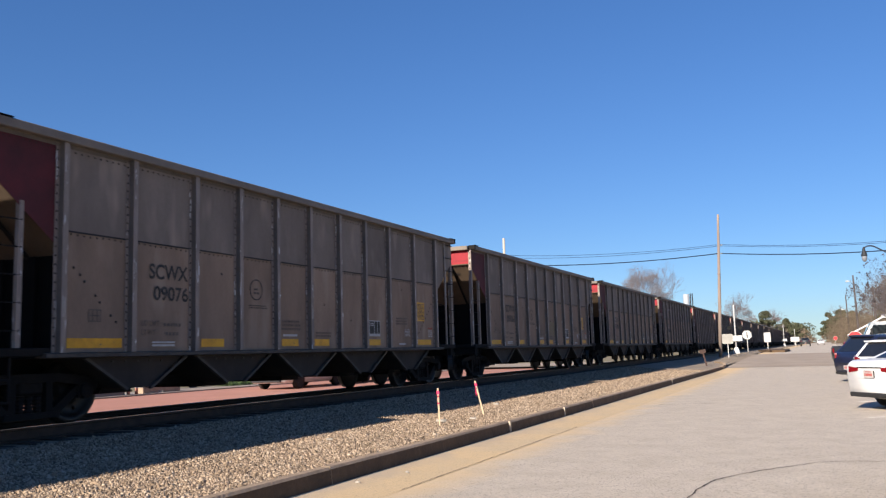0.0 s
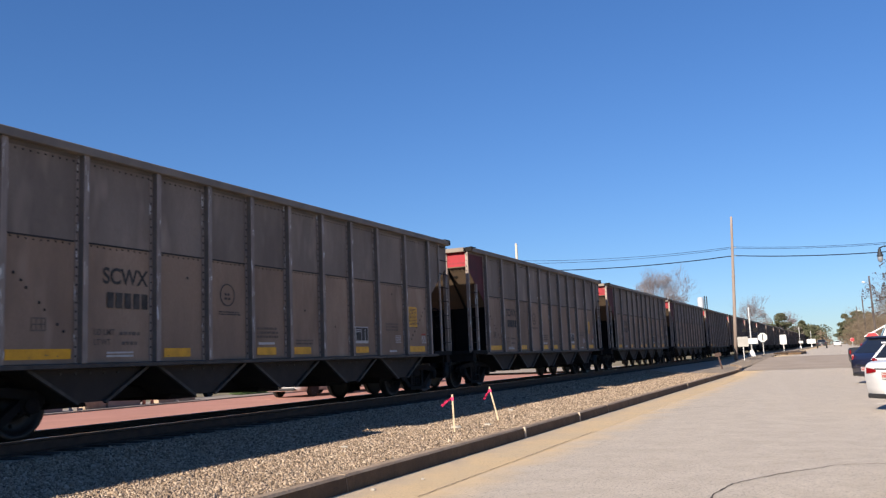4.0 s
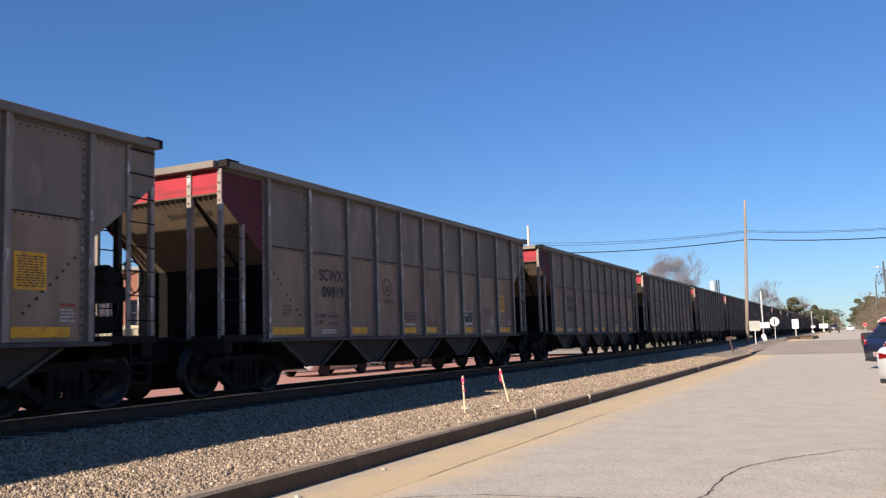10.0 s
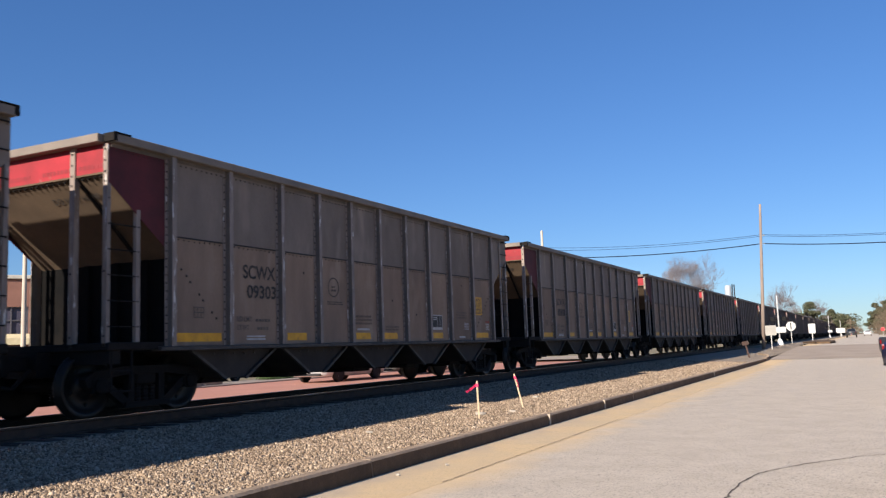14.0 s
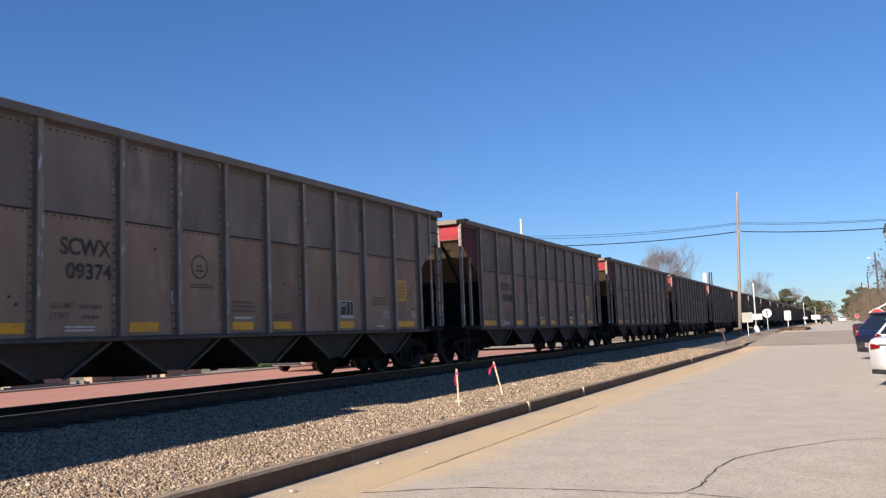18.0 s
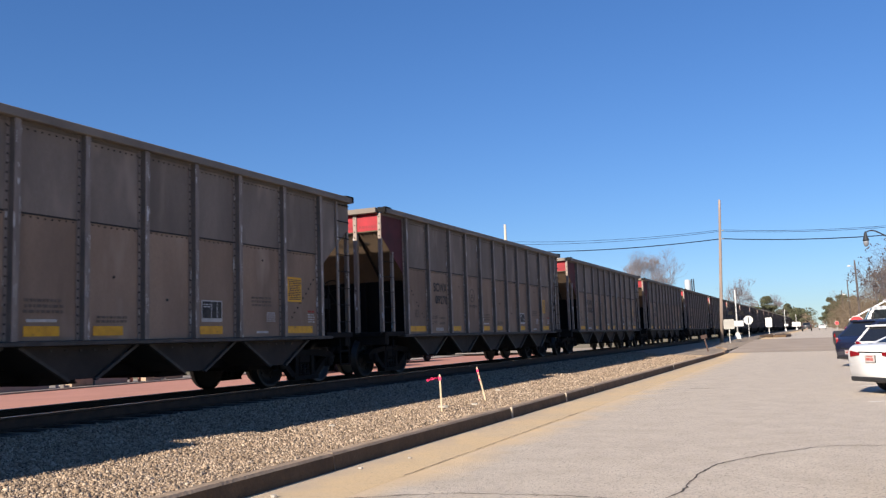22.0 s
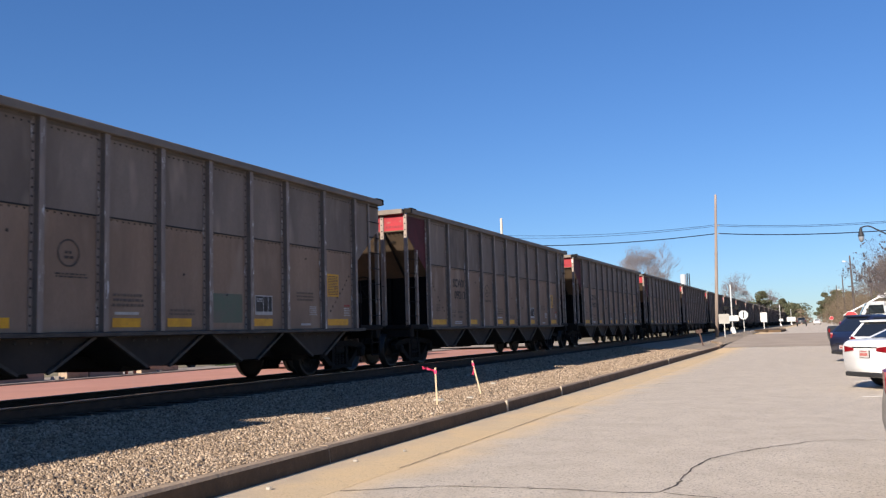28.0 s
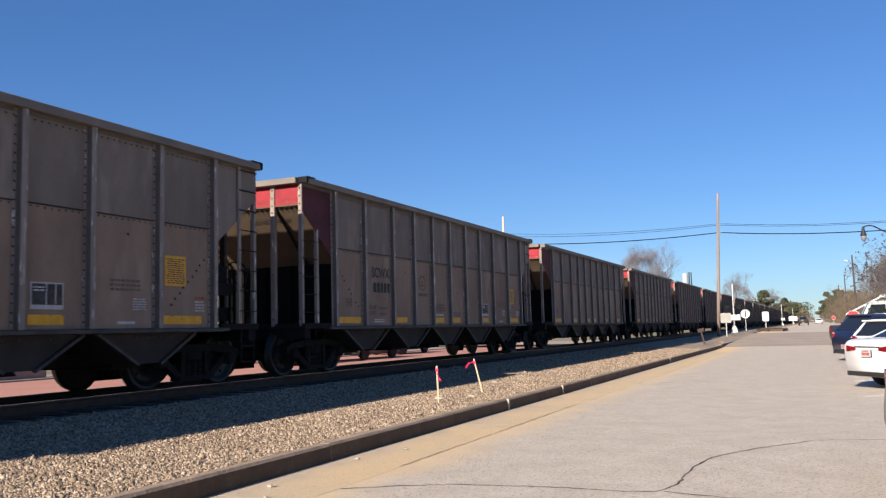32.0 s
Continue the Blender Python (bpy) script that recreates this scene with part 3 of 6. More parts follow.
    box(bm, -1.48, -0.32, *sorted((Y(0.05), Y(0.25))), 0.76, 0.95)
    box(bm, 0.32, 1.48, *sorted((Y(0.05), Y(0.25))), 0.76, 0.95)
    part("end_platform", bm, BLACK, car)
    bm = bmesh.new()
    tube(bm, (1.47, Y(0.10), 0.98), (1.47, Y(0.10), 0.36), 0.018)
    tube(bm, (1.47, Y(0.46), 0.98), (1.47, Y(0.46), 0.36), 0.018)
    tube(bm, (1.47, Y(0.08), 0.38), (1.47, Y(0.48), 0.38), 0.016)
    tube(bm, (1.47, Y(0.08), 0.66), (1.47, Y(0.48), 0.66), 0.016)
    step = part("sill_step", bm, BLACK, car)
    again(step, car, (-2.94, 0, 0))
    bm = bmesh.new()
    box(bm, -0.12, 0.12, *sorted((Y(-0.50), Y(-0.15))), 0.70, 0.90, 0, 0.02)
    prism(bm, [(-0.16, Y(-0.48)), (0.13, Y(-0.48)), (0.17, Y(-0.70)), (0.06, Y(-0.76)), (0.0, Y(-0.60)), (-0.08, Y(-0.74)), (-0.17, Y(-0.66))], "z", 0.64, 0.94)
    for x, dip in ((0.28, 0.42),):
        tube(bm, (x, Y(-0.25), 0.72), (x - 0.04, Y(-0.50), dip + 0.04), 0.03)
        tube(bm, (x - 0.04, Y(-0.50), dip + 0.04), (x - 0.12, Y(-0.755), dip + 0.10), 0.03)
    part("coupler", bm, BLACK, car)
    bm = bmesh.new()
    prism(bm, [(1.47, Y(0.02)), (1.615, Y(-0.01)), (1.615, Y(0.30)), (1.47, Y(0.34))], "z", TOP + 0.004, TOP + 0.018)
    box(bm, 1.40, 1.612, *sorted((Y(-0.02), Y(0.05))), 3.88, TOP + 0.012, 0, 0.004)
    cap = part("corner_cap", bm, BLACK, car)
    bm = bmesh.new()
    box(bm, -1.612, -1.40, *sorted((Y(-0.02), Y(0.05))), 3.88, TOP + 0.012, 0, 0.004)
    part("corner_cap", bm, BLACK, car)
    bm = bmesh.new()
    box(bm, -1.40, 1.40, *sorted((Y(-0.12 if s > 0 else -0.01), Y(0.10))), 3.87, TOP, 0, 0.006)
    part("end_chord", bm, TRIM, car)
    # leading corner sheets: a darker copy of END_RED, shade put into the colour
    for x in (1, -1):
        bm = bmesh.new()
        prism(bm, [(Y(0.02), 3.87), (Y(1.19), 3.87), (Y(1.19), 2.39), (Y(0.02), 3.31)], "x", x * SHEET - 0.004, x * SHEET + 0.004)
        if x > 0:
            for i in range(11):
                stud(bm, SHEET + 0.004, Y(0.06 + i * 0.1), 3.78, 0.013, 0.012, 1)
        part("end_side_sheet", bm, [SHADED_RED if s > 0 else UPPER, RIVET], car)


def hopper_car():
    """One coal hopper car; its origin is on the rail tops, under the middle of its leading end."""
    car = new("coal_hopper_car")
    widths = {}
    for i, (a, b) in enumerate(BAYS):
        w = round(b - a, 2)
        for kind, low, high, mat in (("upper_panel", SEAM, 3.87, UPPER), ("lower_panel", 0.99, SEAM + 0.02, LOWER)):
            if (kind, w) in widths:
                again(widths[kind, w], car, (0, a, 0))
            else:
                widths[kind, w] = part(kind, panel_mesh(low, high, w, kind == "upper_panel", i + 3), [mat, RIVET], car, at=(0, a, 0))
    bm = bmesh.new()
    box(bm, -SHEET - 0.008, -SHEET, RIBS[0], RIBS[-1], 0.99, 3.87)
    part("far_side_sheet", bm, LOWER, car)
    bm = bmesh.new()
    prism(bm, [(-0.115, SHEET + 0.004), (-0.115, SHEET + 0.016), (-0.062, SHEET + 0.016), (-0.045, 1.562), (0.045, 1.562), (0.062, SHEET + 0.016), (0.115, SHEET + 0.016), (0.115, SHEET + 0.004)],
          "z", 0.99, 3.87)
    for v in bm.verts:
        v.co.x, v.co.y = v.co.y, v.co.x
    for f in bm.faces:      # the flanks of the hat section are darker than its outer face
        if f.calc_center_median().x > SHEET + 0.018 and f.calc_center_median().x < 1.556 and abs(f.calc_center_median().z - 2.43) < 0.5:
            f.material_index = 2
    for i in range(23):
        for s in (-0.09, 0.09):
            stud(bm, SHEET + 0.016, s, 1.09 + i * 0.121, 0.02, 0.016, 1)
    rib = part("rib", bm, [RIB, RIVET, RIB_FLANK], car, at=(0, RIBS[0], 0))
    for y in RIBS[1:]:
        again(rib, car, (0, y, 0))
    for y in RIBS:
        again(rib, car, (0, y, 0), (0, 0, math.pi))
    # dark strip under the top chord: the overhang's shade put into its colour
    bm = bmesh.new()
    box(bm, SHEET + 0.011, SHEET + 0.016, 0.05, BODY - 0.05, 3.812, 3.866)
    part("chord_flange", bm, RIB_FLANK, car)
    bm = bmesh.new()
    prism(bm, [(1.40, TOP - 0.02), (1.41, TOP), (1.59, TOP), (1.605, TOP - 0.012), (1.605, 3.875), (1.595, 3.865), (1.46, 3.865), (1.45, TOP - 0.03)], "y", 0.02, BODY - 0.02)
    chord = part("top_chord", bm, TRIM, car, "dull aluminium top chord")
    again(chord, car, (0, BODY, 0), (0, 0, math.pi))
    bm = bmesh.new()
    prism(bm, [(1.38, SILL - 0.01), (1.585, SILL), (1.585, SILL + 0.05), (1.50, SILL + 0.065), (1.44, 0.995), (1.38, 0.995)], "y", 0.92, BODY - 0.92)
    sill = part("side_sill", bm, EDGE, car)
    again(sill, car, (0, BODY, 0), (0, 0, math.pi))
    bm = bmesh.new()
    box(bm, -0.36, 0.36, 0.3, BODY - 0.3, 0.58, 0.97)
    box(bm, -0.5, 0.5, 2.9, BODY - 2.9, 0.45, 0.62)
    box(bm, -1.38, 1.38, 1.26, BODY - 1.26, 0.93, 1.0)
    part("centre_sill", bm, BLACK, car)
    bm = bmesh.new()
    prism(bm, [(-1.02, 0.935), (1.02, 0.935), (0.22, 0.46), (-0.22, 0.46)], "x", -1.37, 1.37)
    prism(bm, [(-0.28, 0.47), (0.28, 0.47), (0.34, 0.385), (-0.34, 0.385)], "x", -0.95, 0.95, 1)
    for s in (-1, 1):
        prism(bm, [(s * 1.02, 0.935), (s * 1.06, 0.905), (s * 0.25, 0.43), (s * 0.22, 0.46)], "x", 1.372, 1.43, 2)
    for k in range(5):
        tube(bm, (1.372, -0.5 + k * 0.25, 0.86), (1.385, -0.5 + k * 0.25, 0.86), 0.02, sides=6, index=2)
    first = part("hopper_bay", bm, [CHUTE, BLACK, EDGE], car, "dusty V-shaped discharge hopper", at=(0, 2.76, 0))
    for i in range(1, 5):
        again(first, car, (0, 2.76 + i * 2.32, 0))
    truck(car, 1.16)
    truck(car, BODY - 1.16)
    end_posts(car, 1, 0.0)
    end_posts(car, -1, BODY)
    # brake gear on the trailing end
    bm = bmesh.new()
    lathe(bm, [(-0.30, 0.0001), (-0.30, 0.12), (-0.22, 0.2), (0.98, 0.2), (1.06, 0.12), (1.06, 0.0001)], "x", (0, 14.22, 1.93), 14)
    box(bm, -0.35, 1.10, 13.90, 14.46, 1.58, 1.80)
    box(bm, -0.35, 1.05, 13.86, 14.42, 1.12, 1.36)
    for px, py in ((-0.25, 13.95), (0.55, 13.95), (0.55, 14.35), (-0.25, 14.35)):
        box(bm, px - 0.035, px + 0.035, py - 0.035, py + 0.035, 1.06, 1.60)
    part("air_reservoir", bm, BLACK, car)
    bm = bmesh.new()
    tube(bm, (1.08, 14.40, 1.06), (1.08, 14.40, 2.0), 0.03)
    for i in range(20):
        a, b = i * math.pi / 10, (i + 1) * math.pi / 10
        tube(bm, (1.08 + 0.26 * math.cos(a), 14.56, 1.94 + 0.26 * math.sin(a)), (1.08 + 0.26 * math.cos(b), 14.56, 1.94 + 0.26 * math.sin(b)), 0.014, sides=5)
    for i in range(4):
        a = i * math.pi / 2 + 0.4
        tube(bm, (1.08, 14.46, 1.94), (1.08 + 0.26 * math.cos(a), 14.56, 1.94 + 0.26 * math.sin(a)), 0.012, sides=5)
    part("brake_wheel", bm, BLACK, car)
    # tape, plates and stencils
    for y0, y1 in ((1.33, 2.33), (4.08, 4.66), (6.38, 6.94), (7.52, 8.08), (9.76, 10.34), (12.26, 13.14)):
        bm = bmesh.new()
        box(bm, SHEET + 0.008, SHEET + 0.011, y0, y1, 1.055, 1.19)
        part("reflective_tape", bm, YELLOW, car, "yellow reflective tape")
    x = SHEET + 0.008
    bm = bmesh.new()
    box(bm, x, x + 0.003, 12.28, 12.76, 1.66, 2.14, 0)
    placard = part("placard", bm, YELLOW, car, "yellow placard with black small print")
    bm = bmesh.new()
    lines_on_side(bm, x + 0.003, 12.31, 12.73, 1.70, 2.11, 12, 0, 5)
    tagged(part("small_print", bm, FADED_INK, placard), kind="stuff")
    bm = bmesh.new()
    box(bm, x, x + 0.003, 9.80, 10.33, 1.26, 1.62, 0)
    box(bm, x + 0.003, x + 0.005, 9.82, 10.04, 1.32, 1.60, 1)
    box(bm, x + 0.003, x + 0.005, 10.06, 10.19, 1.32, 1.60, 1)
    box(bm, x + 0.003, x + 0.005, 10.21, 10.31, 1.32, 1.60, 1)
    lines_on_side(bm, x + 0.005, 9.84, 10.02, 1.50, 1.58, 2, 0, 6)
    part("consolidated_stencil", bm, [WHITE_INK, INK], car, "black stencil panel with white frame")
    bm = bmesh.new()
    lines_on_side(bm, x, 11.60, 11.90, 1.27, 1.46, 5, 0, 7)
    tagged(part("small_print", bm, WHITE_INK, car, "white small print"), kind="stuff")
    bm = bmesh.new()
    lines_on_side(bm, x, 12.98, 13.22, 1.26, 1.45, 4, 0, 8)
    lines_on_side(bm, x, 12.98, 13.22, 1.46, 1.53, 1, 1, 9)
    tagged(part("small_print", bm, [WHITE_INK, RED_INK], car), kind="stuff")
    bm = bmesh.new()
    lines_on_side(bm, x, 3.17, 3.58, 1.38, 1.47, 1, 0, 10)
    lines_on_side(bm, x, 3.22, 3.56, 1.24, 1.33, 1, 0, 16)
    lines_on_side(bm, x, 6.34, 7.0, 1.36, 1.58, 3, 0, 11)
    lines_on_side(bm, x, 7.55, 8.15, 1.24, 1.36, 2, 0, 12)
    lines_on_side(bm, x, 11.15, 11.75, 1.55, 1.75, 3, 0, 13)
    tagged(part("faint_stencil", bm, FAINT_INK, car), kind="stuff")
    words_on_side("weight_stencil", "LD LMT", FAINT_INK, car, 2.72, 1.38, x, 0.085, 0.38)
    words_on_side("weight_stencil", "LT WT", FAINT_INK, car, 2.72, 1.24, x, 0.085, 0.30)
    bm = bmesh.new()        # a small square stencil over the first tape
    for z in (1.42, 1.50, 1.58):
        box(bm, x, x + 0.002, 1.70, 1.93, z, z + 0.018)
    for y in (1.70, 1.77, 1.85, 1.91):
        box(bm, x, x + 0.002, y, y + 0.018, 1.438, 1.58)
    tagged(part("square_stencil", bm, FAINT_INK, car), kind="stuff")
    bm = bmesh.new()
    box(bm, x, x + 0.002, 2.95, 3.45, 1.07, 1.10)
    box(bm, x, x + 0.002, 2.95, 3.45, 1.12, 1.145)
    box(bm, x, x + 0.002, 6.42, 6.9, 1.24, 1.28)
    box(bm, x, x + 0.002, 11.3, 11.65, 1.06, 1.10)
    tagged(part("small_print", bm, WHITE_INK, car), kind="stuff")
    bm = bmesh.new()
    for i in range(24):
        a, b = i * math.pi / 12, (i + 1) * math.pi / 12
        prism(bm, [(5.58 + r * math.cos(c), 2.08 + r * math.sin(c)) for r, c in ((0.17, a), (0.195, a), (0.195, b), (0.17, b))], "x", x, x + 0.002)
    lines_on_side(bm, x, 5.50, 5.66, 2.0, 2.14, 2, 0, 14)
    lines_on_side(bm, x, 5.30, 5.92, 1.74, 1.82, 2, 0, 15)
    tagged(part("round_emblem", bm, FADED_INK, car, "round dark stencil emblem"), kind="stuff")
    rnd = random.Random(21)
    bm = bmesh.new()
    for i in range(9):
        if i not in (3, 6):
            stud(bm, x, 1.44 + i * 0.095 + rnd.uniform(-0.02, 0.02), 2.16 - i * 0.092, 0.026, 0.014)
        stud(bm, x, 13.20 - i * 0.095 + rnd.uniform(-0.02, 0.02), 2.12 - i * 0.095, 0.026, 0.014)
    for y, z in ((9.0, 1.6), (4.6, 2.3), (7.9, 1.9), (11.5, 2.4)):
        stud(bm, x, y, z, 0.028, 0.012)
    tagged(part("bolt_heads", bm, RIVET, car), kind="stuff")
    # pairs of short white inspection marks on the ribs
    bm = bmesh.new()
    for y in RIBS:
        for low, high in ((3.45, 3.68), (2.05, 2.40), (1.45, 1.75)):
            for dy in (-0.018, 0.016):
                if rnd.random() < 0.62:
                    a = low + rnd.uniform(0, 0.15)
                    box(bm, 1.562, 1.5635, y + dy - 0.004, y + dy + 0.004, a, a + rnd.uniform(0.3, 1.0) * (high - low))
    tagged(part("rib_marking", bm, WHITE_INK, car, "short white inspection marks"), kind="stuff")
    # worn small print on the red end panel, and the warning on the leading slope sheet
    bm = bmesh.new()
    for x0, x1 in ((-1.2, -0.2), (0.10, 0.66), (0.86, 1.32)):
        y = x0
        while y < x1:
            w = rnd.uniform(0.04, 0.08)
            box(bm, y, y + w, 0.0265, 0.0295, 3.53, 3.59)
            y += w + 0.022
    tagged(part("panel_print", bm, RED_PRINT, car), kind="stuff")
    mesh = lettering("DO NOT HUMP", 0.115, 0.98)
    mesh.materials.append(INK)
    ob = tagged(new("slope_lettering", mesh), "faded black warning lettering", kind="stuff")
    ob.parent = car
    tip = math.atan2(2.25, 2.5)
    ob.matrix_basis = Matrix.Translation((0.02, 0.34, 3.158)) @ Matrix(((1, 0, 0, 0), (0, -math.cos(tip), -math.sin(tip), 0), (0, math.sin(tip), -math.cos(tip), 0), (0, 0, 0, 1)))
    return car


def markings(car, number, seed):
    """The owner's letters and the car's number; a number that cannot be made out is a row of bars."""
    x = SHEET + 0.009
    words_on_side("reporting_mark", "SCWX", INK, car, 2.87, 2.105, x, 0.24, 0.87)
    if number:
        words_on_side("car_number", number, INK, car, 2.97, 1.775, x, 0.23, 0.78)
    else:
        bm = bmesh.new()
        for i in range(5):
            box(bm, x, x + 0.002, 2.95 + i * 0.165, 3.07 + i * 0.165, 1.765, 1.99)
        part("car_number", bm, INK, car)


NUMBERS = {0: "09076", 1: "09061", 2: "09486", 5: "09383", 6: "09450", 7: "09234", 8: "09819", 9: "09050", 10: "09568", 11: "09303", 13: "09590",
           14: "09374", 15: "09048", 16: "09302", 17: "09432", 18: "09270", 19: "09085", 20: "09040", 22: "09361", 23: "09213", 24: "09058", 25: "09632"}
def scrawl(car, y0, y1, z0, z1, mat, seed, rows=4):
    """Sprayed scrawl that cannot be read: looping strokes."""
    rnd = random.Random(seed)
    bm = bmesh.new()
    x = SHEET + 0.010
    for r in range(rows):
        z = z1 - (r + 0.5) * (z1 - z0) / rows
        h, y = (z1 - z0) / rows * 0.45, y0 + rnd.uniform(0, 0.1)
        last = (y, z)
        while y < y1 - 0.05:
            for a in np.linspace(0, 5.2, 9)[1:]:
                p = (y + 0.10 * (1 - math.cos(a)) * 0.5 + 0.01 * a, z + h * math.sin(a + 0.4 * r) * rnd.uniform(0.45, 1.35))
                d = Vector((p[0] - last[0], p[1] - last[1]))
                if d.length > 0.004:
                    n_ = Vector((-d.y, d.x)).normalized() * rnd.uniform(0.006, 0.014)
                    bm.faces.new([bm.verts.new((x, *q)) for q in ((last[0] - n_.x, last[1] - n_.y), (last[0] + n_.x, last[1] + n_.y), (p[0] + n_.x, p[1] + n_.y), (p[0] - n_.x, p[1] - n_.y))])
                last = p
            y += rnd.uniform(0.06, 0.26)
    tagged(part("spray_scrawl", bm, mat, car, "sprayed scrawl"), kind="stuff")


SPRAY_WHITE = material("thin_white_spray", (0.50, 0.48, 0.46), 0.8)
SPRAY_OLIVE = material("yellow_green_spray", (0.30, 0.29, 0.14), 0.8)
PATCH_GREEN = material("faded_green_patch", (0.13, 0.165, 0.115), 0.75, 0.0, (0.17, 0.15, 0.12), 3, 40, 0.4)
train = {}
pattern = hopper_car()
LABEL = "weathered grey-brown aluminium coal hopper car with red end"
for k in range(-2, 51):
    car = pattern if k == -2 else copy_thing(pattern, Matrix())
    if k > 26:     # the far ones: what cannot be made out is left off
        for o in [c for c in car.children if c.name.split(".")[0] in
                  ("small_print", "faint_stencil", "bolt_heads", "slope_lettering", "round_emblem", "far_side_sheet", "corner_cap", "placard", "consolidated_stencil",
                   "ladder_rung", "sill_step", "brake_wheel", "air_reservoir", "far_ladder", "side_post", "rib_marking")]:
            bpy.data.objects.remove(o)
    tagged(car, LABEL, "freight car", "cars of the coal train")
    train[k] = car
for k, car in train.items():
    if k <= 26:
        markings(car, NUMBERS.get(k), k)
scrawl(train[10], 4.06, 4.86, 1.16, 1.98, SPRAY_WHITE, 5)
scrawl(train[1], 7.6, 8.6, 1.35, 1.85, SPRAY_OLIVE, 6, 2)
bm = bmesh.new()
box(bm, SHEET + 0.008, SHEET + 0.0095, 8.62, 9.42, 1.12, 1.62)
part("paint_patch", bm, PATCH_GREEN, train[22], "faded green paint patch")

# ---- materials of the street's things ----
WOOD_STAKE = material("fresh_lath_wood", (0.62, 0.49, 0.33), 0.8, 0.0, (0.5, 0.38, 0.25), 8, 80, 0.4, stretch=(4, 4, 0.5))
PINK = material("pink_survey_ribbon", (0.80, 0.05, 0.16), 0.55)
POLE_WOOD = material("weathered_pole_wood", (0.35, 0.275, 0.23), 0.9, 0.0, (0.175, 0.138, 0.118), 1.2, 14, 0.8, 0.006, 30, stretch=(5, 5, 0.4))
POLE_PALE = material("pale_pole_wood", (0.55, 0.48, 0.40), 0.85, 0.0, (0.42, 0.36, 0.30), 2.0, 40, 0.5, 0.004, 30, stretch=(5, 5, 0.4))
POLE_DARK = material("dark_creosoted_pole", (0.10, 0.082, 0.075), 0.9, 0.0, (0.07, 0.058, 0.052), 2.0, 40, 0.5)
WIRE = material("black_cable", (0.008, 0.008, 0.010), 0.7, specular=0.1)
GALV = material("galvanised_steel", (0.45, 0.45, 0.44), 0.5, 0.5, (0.33, 0.33, 0.32), 5, 50, 0.3)
SIGN_BACK = material("unpainted_sign_back", (0.34, 0.325, 0.30), 0.6, 0.1, (0.27, 0.26, 0.24), 3, 30, 0.3)
SIGN_WHITE = material("white_sign_face", (0.56, 0.56, 0.55), 0.5, 0.0, (0.46, 0.46, 0.45), 3, 30, 0.2)
SIGN_BLACK = material("black_sign_paint", (0.014, 0.014, 0.015), 0.85, specular=0.15)
SIGN_RED = material("red_sign_sheeting", (0.60, 0.03, 0.035), 0.45, 0.0, (0.5, 0.025, 0.03), 3, 30, 0.2)
SIGN_RUST = material("rust_brown_sign_back", (0.07, 0.04, 0.033), 0.8, 0.1, (0.045, 0.03, 0.026), 5, 40, 0.5)
LAMP_METAL = material("black_lamp_iron", (0.03, 0.033, 0.04), 0.6, 0.2)
LAMP_GLASS = material("frosted_lamp_globe", (0.22, 0.235, 0.26), 0.2)
TYRE = material("tyre_rubber", (0.022, 0.022, 0.023), 0.85, 0.0, (0.035, 0.033, 0.03), 6, 60, 0.4)
RIM = material("alloy_rim", (0.5, 0.5, 0.51), 0.35, 0.7)
CAR_GLASS = material("dark_car_glass", (0.012, 0.014, 0.018), 0.06, 0.0, (0.014, 0.016, 0.02), 2, 10, 0.1, specular=0.6)
PLATE = material("pale_number_plate", (0.50, 0.47, 0.46), 0.5)
PLATE_BAR = material("faded_red_plate_print", (0.42, 0.09, 0.08), 0.6)
TAIL_RED = material("red_tail_lens", (0.20, 0.005, 0.010), 0.2, 0.0, (0.15, 0.004, 0.008), 12, 30, 0.2, specular=0.6)
CHROME = material("bright_chrome", (0.75, 0.75, 0.76), 0.12, 1.0)
CAR_BLACK = material("black_car_plastic", (0.025, 0.025, 0.027), 0.6)
CONCRETE = material("pale_broken_concrete", (0.46, 0.42, 0.36), 0.9, 0.0, (0.34, 0.31, 0.265), 4, 40, 0.5, 0.006, 30)
PAINT_LINE = material("worn_white_road_paint", (0.68, 0.65, 0.60), 0.8, 0.0, (0.5, 0.46, 0.42), 4, 30, 0.5)
BARK = material("grey_brown_bark", (0.20, 0.165, 0.14), 0.95, 0.0, (0.13, 0.105, 0.09), 3, 40, 0.5, 0.01, 20)
TWIG = material("bare_twigs", (0.235, 0.203, 0.205), 0.95, 0.0, (0.165, 0.142, 0.145), 2, 20, 0.4)
SEED = material("dry_seed_clusters", (0.05, 0.044, 0.048), 0.9, 0.0, (0.10, 0.08, 0.078), 5, 30, 0.4)
NEEDLES = material("pine_needles", (0.045, 0.056, 0.024), 0.85, 0.0, (0.028, 0.036, 0.017), 0.6, 12, 0.5)
BRUSH = material("brown_winter_brush", (0.135, 0.098, 0.062), 0.95, 0.0, (0.085, 0.066, 0.042), 0.3, 8, 0.5)


def gloss(name, colour, coat=0.6):
    m = material(name, colour, 0.35, 0.0, tuple(c * 0.93 for c in colour), 1.5, 25, 0.08)
    m.node_tree.nodes["Principled BSDF"].inputs["Coat Weight"].default_value = coat
    m.node_tree.nodes["Principled BSDF"].inputs["Coat Roughness"].default_value = 0.06
    return m


CAR_WHITE, CAR_NAVY = gloss("white_car_paint", (0.72, 0.72, 0.72)), gloss("navy_car_paint", (0.011, 0.015, 0.04))
CAR_GREY, CAR_SILVER = gloss("dark_grey_car_paint", (0.028, 0.03, 0.034)), gloss("warm_silver_car_paint", (0.22, 0.21, 0.20))
